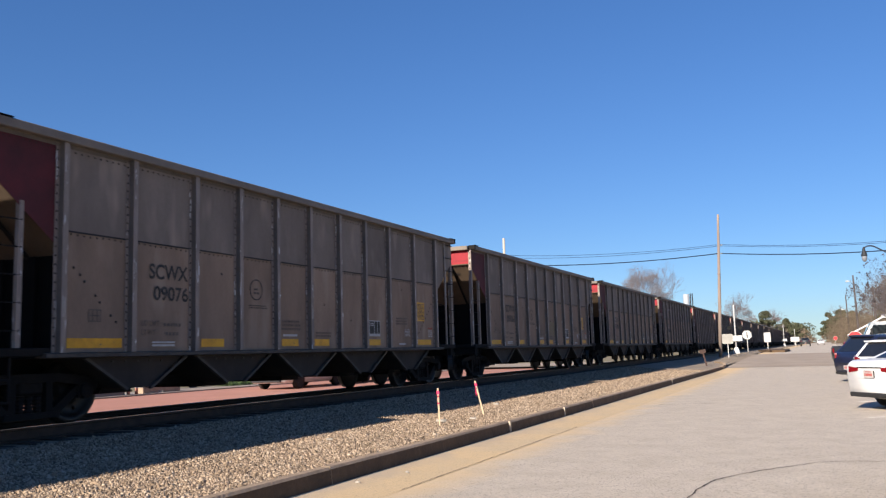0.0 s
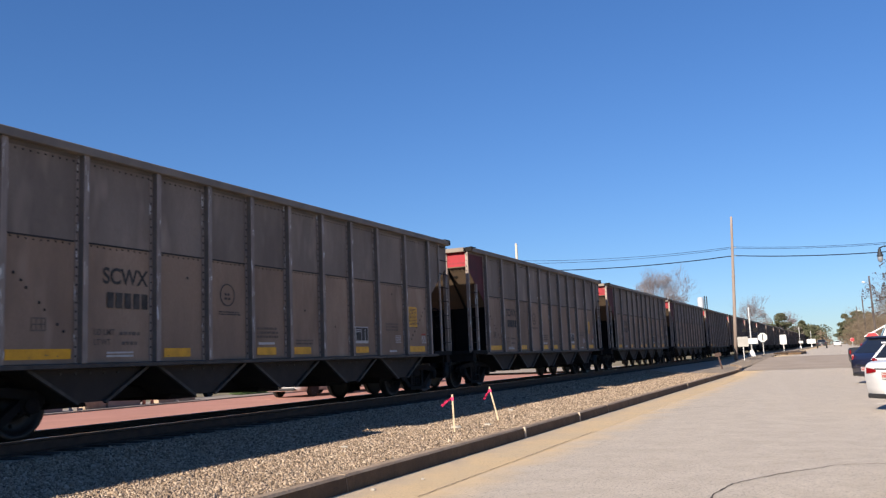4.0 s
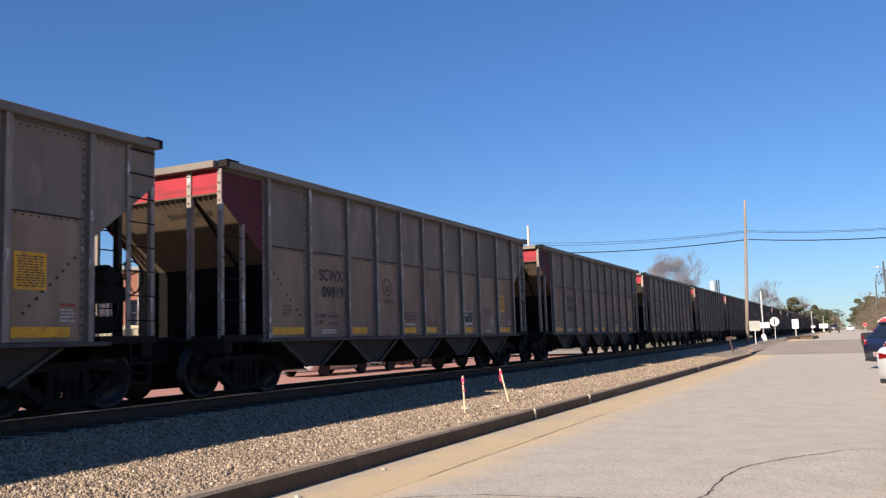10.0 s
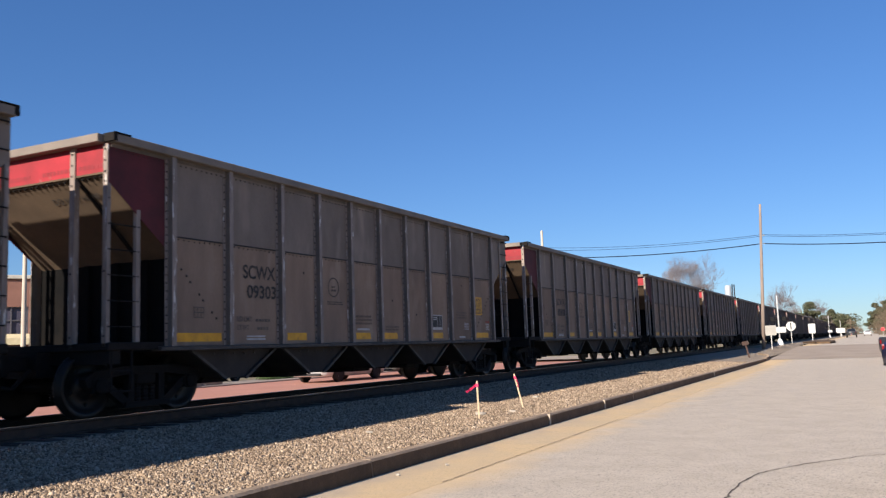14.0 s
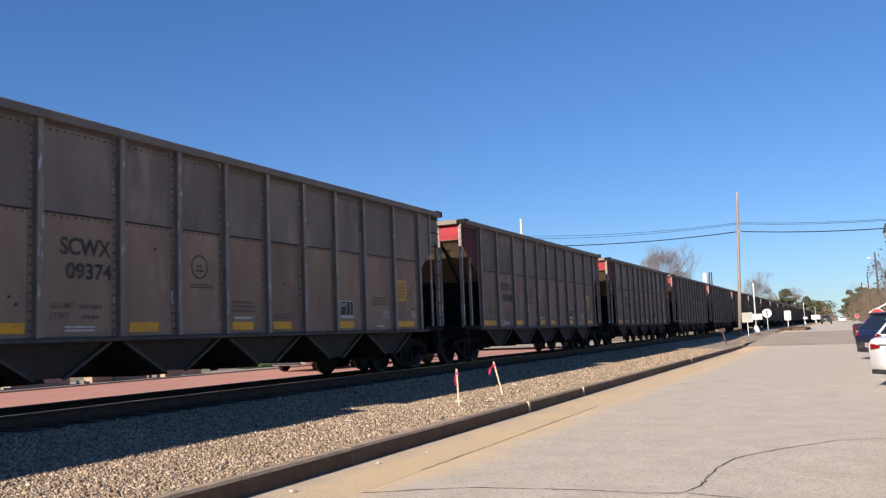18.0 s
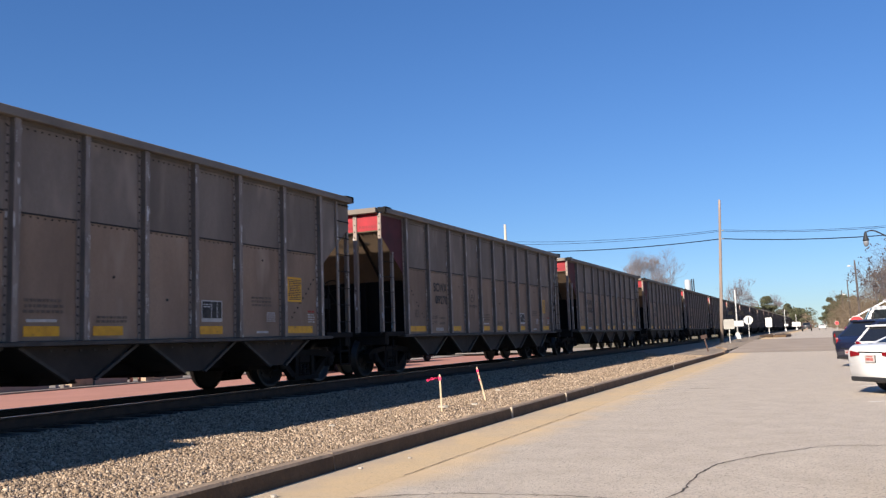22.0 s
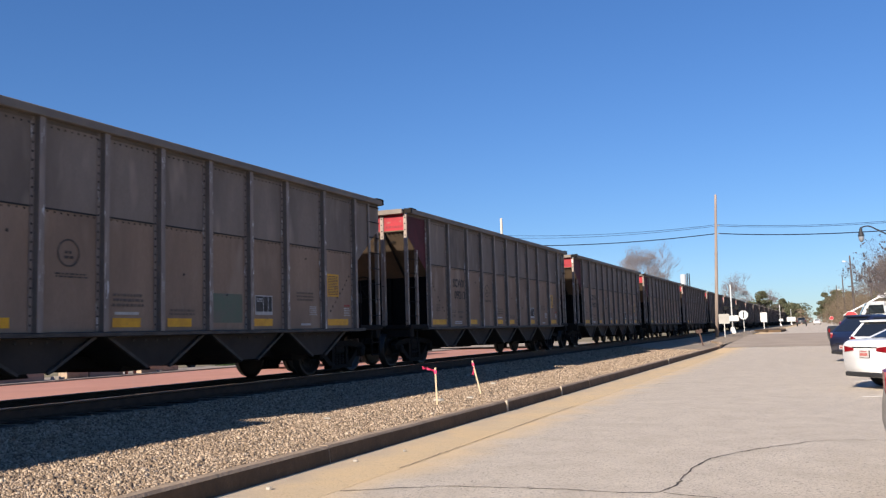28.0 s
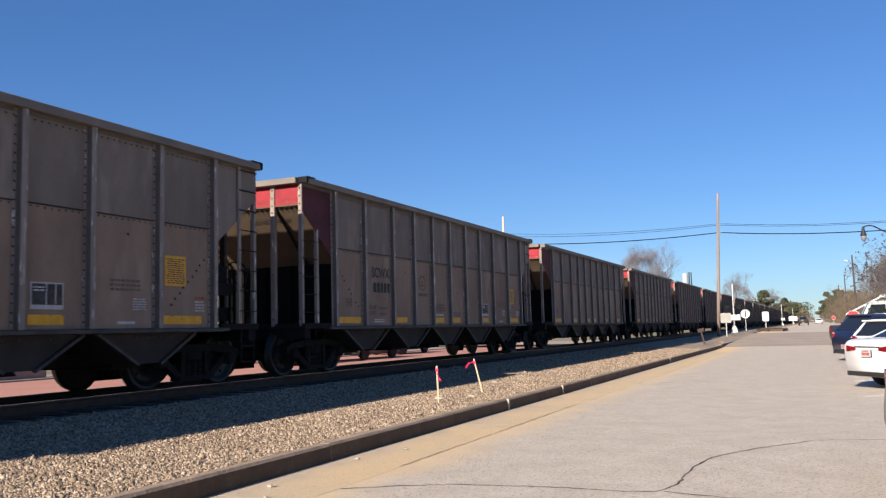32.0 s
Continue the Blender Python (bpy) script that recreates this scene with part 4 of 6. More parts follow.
CAR_RED = gloss("red_car_paint", (0.42, 0.02, 0.02))

# ---- marks on the street ----
def ribbon_on_road(name, points, width, mat, label, wander=0.03, seed=1, up=0.004):
    """A thin uneven band along a line on the street."""
    rnd = random.Random(seed)
    line = []
    for (xa, ya), (xb, yb) in zip(points, points[1:]):
        k = max(2, int(math.hypot(xb - xa, yb - ya) / 0.07))
        line += [(xa + (xb - xa) * i / k + rnd.gauss(0, wander * 0.35), ya + (yb - ya) * i / k + rnd.gauss(0, wander * 0.35)) for i in range(k)]
    line.append(points[-1])
    verts, faces = [], []
    for i, (x, y) in enumerate(line):
        xa, ya = line[max(i - 1, 0)]
        xb, yb = line[min(i + 1, len(line) - 1)]
        d = math.hypot(xb - xa, yb - ya) or 1
        w = width * rnd.uniform(0.25, 1.0)
        nx, ny = -(yb - ya) / d * w / 2, (xb - xa) / d * w / 2
        verts += [(x - nx, y - ny, swell(y) + up), (x + nx, y + ny, swell(y) + up)]
        if i:
            faces.append((2 * i - 2, 2 * i - 1, 2 * i + 1, 2 * i))
    ob = part(name, (verts, [], faces), mat)
    return tagged(ob, label, "crack" if "crack" in name else "marking", kind="structure")


ribbon_on_road("road_crack", [(-4.35, 7.24), (-3.78, 7.56), (-3.38, 7.75), (-2.82, 7.82), (-2.27, 7.87), (-1.73, 7.83), (-1.39, 7.93), (-1.31, 8.39), (-1.30, 9.35),
                              (-1.19, 10.05), (-0.98, 10.49), (-0.70, 10.97), (-0.14, 11.74), (0.25, 11.92), (0.54, 11.96), (0.95, 12.0)], 0.029, CRACK, "dark open crack in the asphalt")
ribbon_on_road("road_crack", [(-1.39, 7.93), (-1.09, 7.85), (-0.75, 7.79), (0.1, 7.7), (1.0, 7.85)], 0.03, CRACK, "dark open crack in the asphalt", seed=2)
ribbon_on_road("gutter_joint", [(-4.37, 8.6), (-4.38, 12), (-4.40, 16.2)], 0.016, CRACK, "dark joint between gutter and asphalt", 0.012, 3, 0.009)
ribbon_on_road("road_crack", [(-3.9, 22.5), (-3.2, 22.9), (-2.6, 22.8)], 0.06, CRACK, "short dark crack in the asphalt", seed=4)
ribbon_on_road("road_crack", [(-1.6, 33), (-0.9, 33.3), (-0.2, 33.2)], 0.05, CRACK, "short dark crack in the asphalt", seed=5)
for y in (18.6, 23.3, 29.6, 38.5):
    bm = bmesh.new()
    box(bm, -0.05, 0.05, 0, 4.6, 0.0, 0.005)
    line = tagged(part("parking_line", bm, PAINT_LINE), "worn white angled parking line", "marking", "parking lines", "structure")
    line.matrix_basis = pose(0.75, y, 0.001, 0, 0, -62)

# pieces of pale rubble and straw on the bank
for i, (x, y, s) in enumerate(((-6.55, 14.6, 0.10), (-6.2, 15.3, 0.07), (-6.9, 11.2, 0.06), (-7.1, 19.0, 0.09), (-5.1, 8.9, 0.035), (-5.05, 7.1, 0.04), (-4.9, 9.8, 0.025), (-4.75, 6.6, 0.03))):
    bm = bmesh.new()
    rnd = random.Random(i + 40)
    prism(bm, [(s * rnd.uniform(0.7, 1.2) * math.cos(a), s * rnd.uniform(0.5, 1.0) * math.sin(a)) for a in np.linspace(0, 5.5, 7)], "z", -0.01, s * 0.35)
    z = bank(x, y) if x < KERB_X else 0.01
    ob = tagged(part("rubble_piece", bm, CONCRETE), "small pale lump of broken concrete", "rubble", "rubble by the kerb")
    ob.location = (x, y, z + 0.012)

# ---- survey stakes with ribbons ----
def survey_stake(x, y, tall, lean):
    z = bank(x, y)
    bm = bmesh.new()
    prism(bm, [(-0.015, -0.12), (0.015, -0.12), (0.015, tall), (0.008, tall + 0.010), (-0.015, tall)], "y", -0.006, 0.006)
    base = new("survey_stake")
    base.matrix_basis = pose(x, y, z, 0, lean, 25)
    part("lath", bm, WOOD_STAKE, base)
    bm = bmesh.new()
    box(bm, -0.024, 0.024, -0.011, 0.011, tall - 0.10, tall - 0.04)
    part("ribbon_knot", bm, PINK, base)
    pieces = []
    holder, at = base, (0, 0, tall - 0.05)
    for k, (long, wide) in enumerate(((0.13, 0.034), (0.11, 0.04))):
        bm = bmesh.new()
        rows = [[bm.verts.new((s * wide * (1 + 0.3 * math.sin(j * 1.9 + k)), 0.012 * math.sin(j * 1.7), -long * j / 4)) for s in (-0.5, 0.5)] for j in range(5)]
        for r, q in zip(rows, rows[1:]):
            bm.faces.new((r[0], r[1], q[1], q[0]))
        bmesh.ops.solidify(bm, geom=bm.faces[:], thickness=0.002)
        holder = part("ribbon" if k == 0 else "ribbon_tail", bm, PINK, holder, "fluttering pink plastic ribbon", at=at)
        pieces.append(holder)
        at = (0, 0, -long)
    tagged(base, "pale wooden survey stake with pink ribbon in gravel", "stake", "survey stakes")
    return pieces


ribbon_a = survey_stake(-6.24, 13.82, 0.66, -1.5)
ribbon_b = survey_stake(-6.37, 16.30, 0.70, -13)

# ---- poles and wires ----
def wooden_pole(x, y, low, tall, r0, r1, mat, label, lean=(0, 0), name="utility_pole"):
    pole = new(name)
    pole.location = (x, y, low)
    bm = bmesh.new()
    lathe(bm, [(-0.5, r0 * 1.03), (tall * 0.3, r0 * 0.85 + r1 * 0.15), (tall * 0.7, r0 * 0.35 + r1 * 0.65), (tall - 0.05, r1), (tall, r1 * 0.7)], "z", (0, 0, 0), 14)
    part("shaft", bm, mat, pole, smooth=True)
    pole.rotation_euler = (radians(lean[1]), radians(lean[0]), 0)
    return tagged(pole, label, "utility pole", "utility poles")


main_pole = wooden_pole(-7.85, 76.0, 0.55, 12.15, 0.145, 0.095, POLE_WOOD, "tall weathered wooden utility pole beside the crossing", (2.8, 0))
for z in (8.72, 9.45):
    bm = bmesh.new()
    tube(bm, (0.10, 0, z), (0.26, 0, z), 0.02)
    lathe(bm, [(z - 0.04, 0.045), (z, 0.06), (z + 0.04, 0.045), (z + 0.08, 0.02)], "z", (0.26, 0, 0), 10)
    part("insulator", bm, GALV, main_pole)
for z in (6.9,):
    bm = bmesh.new()
    lathe(bm, [(z, 0.128), (z + 0.02, 0.140), (z + 0.14, 0.138), (z + 0.16, 0.124)], "z", (0, 0, 0), 14)
    part("pole_band", bm, POLE_WOOD, main_pole)
second_pole = wooden_pole(-26.65, 75.0, 0.1, 12.0, 0.15, 0.11, POLE_PALE, "pale slender utility pole behind the train")
wooden_pole(-41.5, 31.5, 0.1, 9.5, 0.14, 0.10, POLE_PALE, "pale wooden utility pole near the brick shops")
for x, y, tall, r, label in ((5.75, 150, 11.3, 0.18, "dark wooden utility pole beside the street"), (6.0, 205, 10.9, 0.16, "dark wooden utility pole beside the street"),
                             (5.6, 245, 10.2, 0.16, "dark wooden utility pole far along the street"), (6.6, 118, 7.6, 0.14, "dark wooden utility pole beside the street")):
    wooden_pole(x, y, 0.5, tall, r, r * 0.65, POLE_DARK, label, (-0.8, 0))
wooden_pole(24.0, 74.0, 0.4, 11.5, 0.17, 0.11, POLE_WOOD, "wooden utility pole across the street")


def wire(name, a, b, sag, r=0.02):
    a, b = Vector(a), Vector(b)
    bm = bmesh.new()
    rings = []
    for i in range(25):
        c = a.lerp(b, i / 24) - Vector((0, 0, sag * 4 * (i / 24) * (1 - i / 24)))
        flat = Vector((-(b - a).y, (b - a).x, 0)).normalized()
        rings.append([bm.verts.new(c + (flat * math.cos(k * 1.2566) + Vector((0, 0, 1)) * math.sin(k * 1.2566)) * r) for k in range(5)])
    for p, q in zip(rings, rings[1:]):
        for k in range(5):
            bm.faces.new((p[k], p[(k + 1) % 5], q[(k + 1) % 5], q[k]))
    return tagged(part(name, bm, WIRE, smooth=True), "thin black overhead cable strung between poles", "cable", "overhead cables")


for z, zr, zl, r in ((10.05, 10.75, 10.45, 0.016), (9.93, 10.65, 10.2, 0.016), (9.28, 10.05, 9.5, 0.04)):
    wire("overhead_cable", (-7.35, 76, z), (-26.55, 75, zl), 0.35, r)
    wire("overhead_cable", (-7.25, 76, z), (24.0, 74, zr), 1.15, r)
    wire("overhead_cable", (-26.75, 75, zl), (-60.0, 73, zl + 0.1), 0.9, r)
wire("overhead_cable", (5.75, 150, 10.6), (6.0, 205, 10.2), 0.6, 0.03)

# ---- signs and crossing gear ----
def sign(name, x, y, low, centre, shape, mat, label, post=0.03, tilt=0.0, face=0.0, marks=None, post_mat=None):
    """A plate on a post. shape: the outline, seen from the street. The plate faces -y."""
    s = new(name)
    s.matrix_basis = pose(x, y, low, 0, tilt, face)
    bm = bmesh.new()
    box(bm, -post, post, 0.004, 0.004 + post * 1.4, -0.4, centre - low + 0.1)
    part("post", bm, post_mat or GALV, s)
    bm = bmesh.new()
    prism(bm, [(px, centre - low + pz) for px, pz in shape], "y", -0.004, 0.0)
    part("plate", bm, mat, s)
    if marks:
        bm = bmesh.new()
        for x0, x1, z0, z1 in marks:
            box(bm, x0, x1, -0.008, -0.0045, centre - low + z0, centre - low + z1)
        part("sign_marking", bm, SIGN_BLACK, s)
    return tagged(s, label, "sign")


def rect(w, h, r=0.05):
    return [(-w / 2 + r, -h / 2), (w / 2 - r, -h / 2), (w / 2, -h / 2 + r), (w / 2, h / 2 - r), (w / 2 - r, h / 2), (-w / 2 + r, h / 2), (-w / 2, h / 2 - r), (-w / 2, -h / 2 + r)]


def ring(r, k):
    return [(r * math.cos(2 * math.pi * (i + 0.5) / k), r * math.sin(2 * math.pi * (i + 0.5) / k)) for i in range(k)]


sign("street_sign", -7.05, 74.5, 0.35, 1.92, rect(0.86, 0.82), SIGN_BACK, "unpainted square sign on a thin post")
sign("small_sign", -6.38, 53.6, bank(-6.38, 53.6), 1.12, rect(0.38, 0.22, 0.02), SIGN_RUST, "small leaning rust-brown sign on a stake", 0.045, -12, post_mat=SIGN_RUST)
# the black bar on its plate is the post's shadow, painted on
sign("octagonal_sign", -7.45, 101, 0.55, 2.45, ring(0.52, 8), SIGN_WHITE, "pale octagonal sign with dark post shadow on it", 0.03, marks=((-0.05, 0.06, -0.36, 0.36),))
sign("white_sign", -6.55, 124, 0.45, 2.25, rect(0.85, 1.3, 0.08), SIGN_WHITE, "large white rectangular sign on a post", 0.05)
sign("white_sign", -6.5, 262, 0.55, 2.25, rect(2.3, 1.3, 0.1), SIGN_WHITE, "white rectangular sign far along the street", 0.12)


def octagon_stop(x, y, low, centre):
    s = new("stop_sign")
    s.location = (x, y, low)
    bm = bmesh.new()
    box(bm, -0.03, 0.03, 0.0, 0.04, -0.3, centre - low + 0.1)
    part("post", bm, GALV, s)
    bm = bmesh.new()
    prism(bm, [(px, centre - low + pz) for px, pz in ring(0.40, 8)], "y", -0.006, 0.0)
    part("plate", bm, SIGN_WHITE, s)
    bm = bmesh.new()
    prism(bm, [(px, centre - low + pz) for px, pz in ring(0.37, 8)], "y", -0.010, -0.0065)
    part("red_face", bm, SIGN_RED, s)
    return tagged(s, "red octagonal stop sign with white rim", "sign")


octagon_stop(1.74, 50.5, 0.02, 1.60)
octagon_stop(2.9, 190, 0.55, 2.0)


def crossing_signal(x, y, low, tall):
    """A railway crossing mast with lamps, control box and base."""
    s = new("crossing_signal")
    s.location = (x, y, low)
    bm = bmesh.new()
    lathe(bm, [(0, 0.075), (tall, 0.065), (tall + 0.05, 0.04)], "z", (0, 0, 0), 12)
    part("mast", bm, SIGN_WHITE, s, smooth=True)
    bm = bmesh.new()
    prism(bm, [(-0.3, 0.0), (0.3, 0.0), (0.26, 0.3), (0.13, 0.62), (-0.13, 0.62), (-0.26, 0.3)], "y", -0.22, 0.22)
    part("base_cover", bm, SIGN_WHITE, s)
    bm = bmesh.new()
    box(bm, -0.28, 0.62, -0.2, 0.16, 1.18, 1.74, 0, 0.03)
    part("gate_box", bm, SIGN_WHITE, s, "white gate mechanism box")
    bm = bmesh.new()
    box(bm, -0.75, 0.75, -0.05, 0.05, 2.46, 2.54)
    part("lamp_bar", bm, SIGN_BLACK, s)
    for lx in (-0.52, 0.52):
        bm = bmesh.new()
        lathe(bm, [(-0.10, 0.0001), (-0.10, 0.20), (-0.07, 0.21), (-0.06, 0.15), (0.06, 0.12), (0.06, 0.0001)], "y", (lx, -0.1, 2.5), 16)
        part("lamp_disc", bm, SIGN_BLACK, s)
    return tagged(s, "white railway crossing mast with black lamps", "crossing signal", "crossing signals")


crossing_signal(-7.5, 87.3, 0.55, 4.7)
crossing_signal(-7.6, 212, 0.55, 5.0)
crossing_signal(-7.4, 300, 0.55, 5.0)
# a kerbed island in the mouth of the crossing street
bm = bmesh.new()
prism(bm, [(-6.2, 98), (-4.4, 90), (-3.2, 89), (-2.9, 94), (-3.4, 110), (-6.0, 118)], "z", 0.4, 0.74)
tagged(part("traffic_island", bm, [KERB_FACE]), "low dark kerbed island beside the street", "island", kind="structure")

# ---- lamps ----
lamp = new("street_lamp")
lamp.location = (4.6, 40, 0)
bm = bmesh.new()
lathe(bm, [(0, 0.16), (0.5, 0.14), (0.6, 0.08), (4.4, 0.06), (4.5, 0.0001)], "z", (0, 0, 0), 12)
part("post", bm, LAMP_METAL, lamp, smooth=True)
bm = bmesh.new()
pts = [(0, 0, 4.02), (-0.9, 0, 4.62), (-1.64, 0, 5.06), (-2.2, 0, 5.42), (-2.32, 0, 5.46), (-2.48, 0, 5.45), (-2.6, 0, 5.38)]
for p, q in zip(pts, pts[1:]):
    tube(bm, p, q, 0.03, sides=6)
part("arm", bm, LAMP_METAL, lamp)
bm = bmesh.new()
lathe(bm, [(5.44, 0.02), (5.38, 0.035), (5.33, 0.07), (5.27, 0.06), (5.20, 0.085), (5.08, 0.125), (5.05, 0.13), (5.03, 0.11)], "z", (-2.6, 0, 0), 16)
part("hood", bm, LAMP_METAL, lamp, smooth=True)
bm = bmesh.new()
lathe(bm, [(5.03, 0.10), (4.96, 0.115), (4.87, 0.095), (4.80, 0.05), (4.78, 0.0001)], "z", (-2.6, 0, 0), 16)
part("globe", bm, LAMP_GLASS, lamp, "frosted acorn globe", True)
tagged(lamp, "black iron street lamp with hanging acorn globe", "street lamp")
for x, y, z in ((5.75, 150, 10.9), (6.0, 205, 8.2)):
    cobra = new("cobra_lamp")
    cobra.location = (x, y, z)
    bm = bmesh.new()
    tube(bm, (-0.1, 0, -0.25), (-0.8, 0, 0.0), 0.035)
    part("arm", bm, GALV, cobra)
    bm = bmesh.new()
    lathe(bm, [(-1.3, 0.02), (-1.2, 0.12), (-0.95, 0.14), (-0.75, 0.05)], "x", (0, 0, 0), 10)
    part("head", bm, SIGN_WHITE, cobra)
    tagged(cobra, "pale street light arm on a wooden pole", "street lamp", "street lights")


# ---- vehicles ----
def wheel(parent, x, y, r, side):
    bm = bmesh.new()
    lathe(bm, [(-0.10, r * 0.62), (-0.11, r * 0.9), (-0.08, r), (0.08, r), (0.11, r * 0.9), (0.10, r * 0.62)], "x", (0, 0, 0), 24)
    w = new("wheel")
    w.parent, w.location = parent, (x, y, r)
    part("tyre", bm, TYRE, w, smooth=True)
    bm = bmesh.new()
    s = side
    lathe(bm, [(s * 0.02, r * 0.62), (s * 0.085, r * 0.63), (s * 0.09, r * 0.58), (s * 0.05, r * 0.5), (s * 0.04, 0.0001)], "x", (0, 0, 0), 20)
    for i in range(5):
        a = i * 2 * math.pi / 5
        tube(bm, (s * 0.06, 0.05 * math.cos(a), 0.05 * math.sin(a)), (s * 0.075, r * 0.58 * math.cos(a), r * 0.58 * math.sin(a)), 0.03, sides=5)
    part("rim", bm, RIM, w)


def interp(y, line):
    for (ya, za), (yb, zb) in zip(line, line[1:]):
        if ya <= y <= yb:
            return za + (zb - za) * (y - ya) / (yb - ya)
    return line[0][1] if y < line[0][0] else line[-1][1]


def vehicle(name, paint, label, category, at, heading, length, width, deck, cabin, axles, r=0.33, clear=0.24, tail=(0.80, 0.97, 0.0, 0.42), plate=0.72, tail_in=0.36, ground=0.0, bed=None):
    """A car. y runs forward from its rear. deck: (y, height) along the body's shoulder; cabin: rear foot, rear top, front top, front foot (y) and roof height."""
    car = new(name)
    car.matrix_basis = pose(at[0], at[1], ground, 0, 0, heading)
    half = width / 2

    def wide(y):
        e = min(y, length - y)
        return half * (1 - 0.20 * max(0, 1 - e / 0.55) ** 2.2)

    bm = bmesh.new()
    rings = []
    for y in np.linspace(0, length, 57):
        low = clear + 0.10 * max(0, 1 - min(y, length - y) / 0.3)
        for ax in axles:
            if abs(y - ax) < r + 0.06:
                low = max(low, r + math.sqrt((r + 0.06) ** 2 - (y - ax) ** 2) * 0.98)
        top, w = interp(y, deck), wide(y)
        pinch = 1 - 0.06 * max(0, 1 - min(y, length - y) / 0.25)
        mid = low + (top - low) * 0.55
        half_ring = [(w * 0.90, low), (w * pinch, low + (mid - low) * 0.5), (w, mid), (w * 0.985, top - 0.10), (w * 0.95, top - 0.03), (w * 0.86, top)]
        rings.append([bm.verts.new((x, y + (0.03 if 0 < y < 0.1 else 0), z)) for x, z in half_ring] + [bm.verts.new((-x, y, z)) for x, z in half_ring[::-1]])
    for a, b in zip(rings, rings[1:]):
        for i in range(11):
            bm.faces.new((a[i], a[i + 1], b[i + 1], b[i]))
        bm.faces.new((a[11], a[0], b[0], b[11]))
    bm.faces.new(rings[0])
    bm.faces.new(rings[-1][::-1])
    part("body", bm, paint, car, smooth=True)
    y1, y2, y3, y4, roof = cabin
    zb1, zb4 = interp(y1, deck) - 0.03, interp(y4, deck) - 0.03
    wb, wt = half * 0.91, half * 0.70
    foot = [Vector(p) for p in ((-wb, y1, zb1), (wb, y1, zb1), (wb, y4, zb4), (-wb, y4, zb4))]
    head = [Vector(p) for p in ((-wt, y2, roof - 0.045), (wt, y2, roof - 0.045), (wt, y3, roof - 0.04), (-wt, y3, roof - 0.04))]
    bm = bmesh.new()
    lo, hi = [bm.verts.new(p) for p in foot], [bm.verts.new(p) for p in head]
    crown = [bm.verts.new(p) for p in ((-wt + 0.12, y2 + 0.14, roof), (wt - 0.12, y2 + 0.14, roof), (wt - 0.12, y3 - 0.2, roof), (-wt + 0.12, y3 - 0.2, roof))]
    for i in range(4):
        j = (i + 1) % 4
        bm.faces.new((lo[i], lo[j], hi[j], hi[i]))
        bm.faces.new((hi[i], hi[j], crown[j], crown[i]))
    bm.faces.new(crown)
    part("cabin", bm, paint, car)
    bm = bmesh.new()
    prism(bm, [(-wt - 0.01, y2 - 0.09), (wt + 0.01, y2 - 0.09), (wt - 0.03, y2 + 0.06), (-wt + 0.03, y2 + 0.06)], "z", roof - 0.055, roof - 0.015)
    part("roof_lip", bm, paint, car)

    def pane(name, i, u0, u1, v0, v1):
        """A window set on face i of the cabin, from u0 to u1 along it and v0 to v1 up it."""
        j = (i + 1) % 4
        def at_(u, v):
            return foot[i].lerp(foot[j], u).lerp(head[i].lerp(head[j], u), v)
        out = (foot[j] - foot[i]).cross(head[i] - foot[i]).normalized()
        q = [at_(u0, v0), at_(u1, v0), at_(u1 + (0.5 - u1) * 0.02, v1), at_(u0 + (0.5 - u0) * 0.02, v1)]
        bm = bmesh.new()
        one, two = [bm.verts.new(p - out * 0.01) for p in q], [bm.verts.new(p + out * 0.007) for p in q]
        bm.faces.new(one), bm.faces.new(two)
        for k in range(4):
            bm.faces.new((one[k], one[(k + 1) % 4], two[(k + 1) % 4], two[k]))
        part(name, bm, CAR_GLASS, car)

    pane("rear_window", 0, 0.085, 0.915, 0.10, 0.93)
    pane("windscreen", 2, 0.06, 0.94, 0.08, 0.95)
    for i in (1, 3):
        for u0, u1 in ((0.07, 0.46), (0.50, 0.90)):
            pane("side_window", i, *((u0, u1) if i == 1 else (1 - u1, 1 - u0)), 0.16, 0.92)
    z0, z1, ya, wl = tail
    for sx in (-1, 1):
        bm = bmesh.new()
        sections = ((half * 0.80 - wl, -0.020, 0.30, 0.72), (half * 0.70, -0.018, 0.10, 0.92), (half * 0.81, 0.045, 0.0, 1.0), (half * 0.92, 0.20, 0.12, 1.0), (half * 0.975, 0.40, 0.55, 0.95))
        rings_ = []
        for px, py, a0, a1 in sections:
            lo_, hi_ = z0 + (z1 - z0) * a0, z0 + (z1 - z0) * a1
            rings_.append([bm.verts.new((sx * p, q, z)) for p, q, z in ((px, py, lo_), (px, py, hi_), (px - 0.05, py + 0.06, hi_), (px - 0.05, py + 0.06, lo_))])
        for p, q in zip(rings_, rings_[1:]):
            for k in range(4):
                bm.faces.new((p[k], p[(k + 1) % 4], q[(k + 1) % 4], q[k]))
        bm.faces.new(rings_[0]), bm.faces.new(rings_[-1])
        part("tail_light", bm, TAIL_RED, car, "red tail light")
    bm = bmesh.new()
    box(bm, -0.155, 0.155, -0.030, 0.03, plate - 0.078, plate + 0.078, 2)
    box(bm, -0.153, 0.153, -0.036, -0.0305, plate - 0.076, plate + 0.076, 0)
    for i in range(6):
        box(bm, -0.115 + i * 0.04, -0.085 + i * 0.04, -0.040, -0.0365, plate - 0.04, plate + 0.018, 1)
    box(bm, -0.09, 0.09, -0.040, -0.0365, plate + 0.04, plate + 0.058, 1)
    part("number_plate", bm, [PLATE, PLATE_BAR, CAR_BLACK], car, "pale plate with a plain red bar")
    bm = bmesh.new()
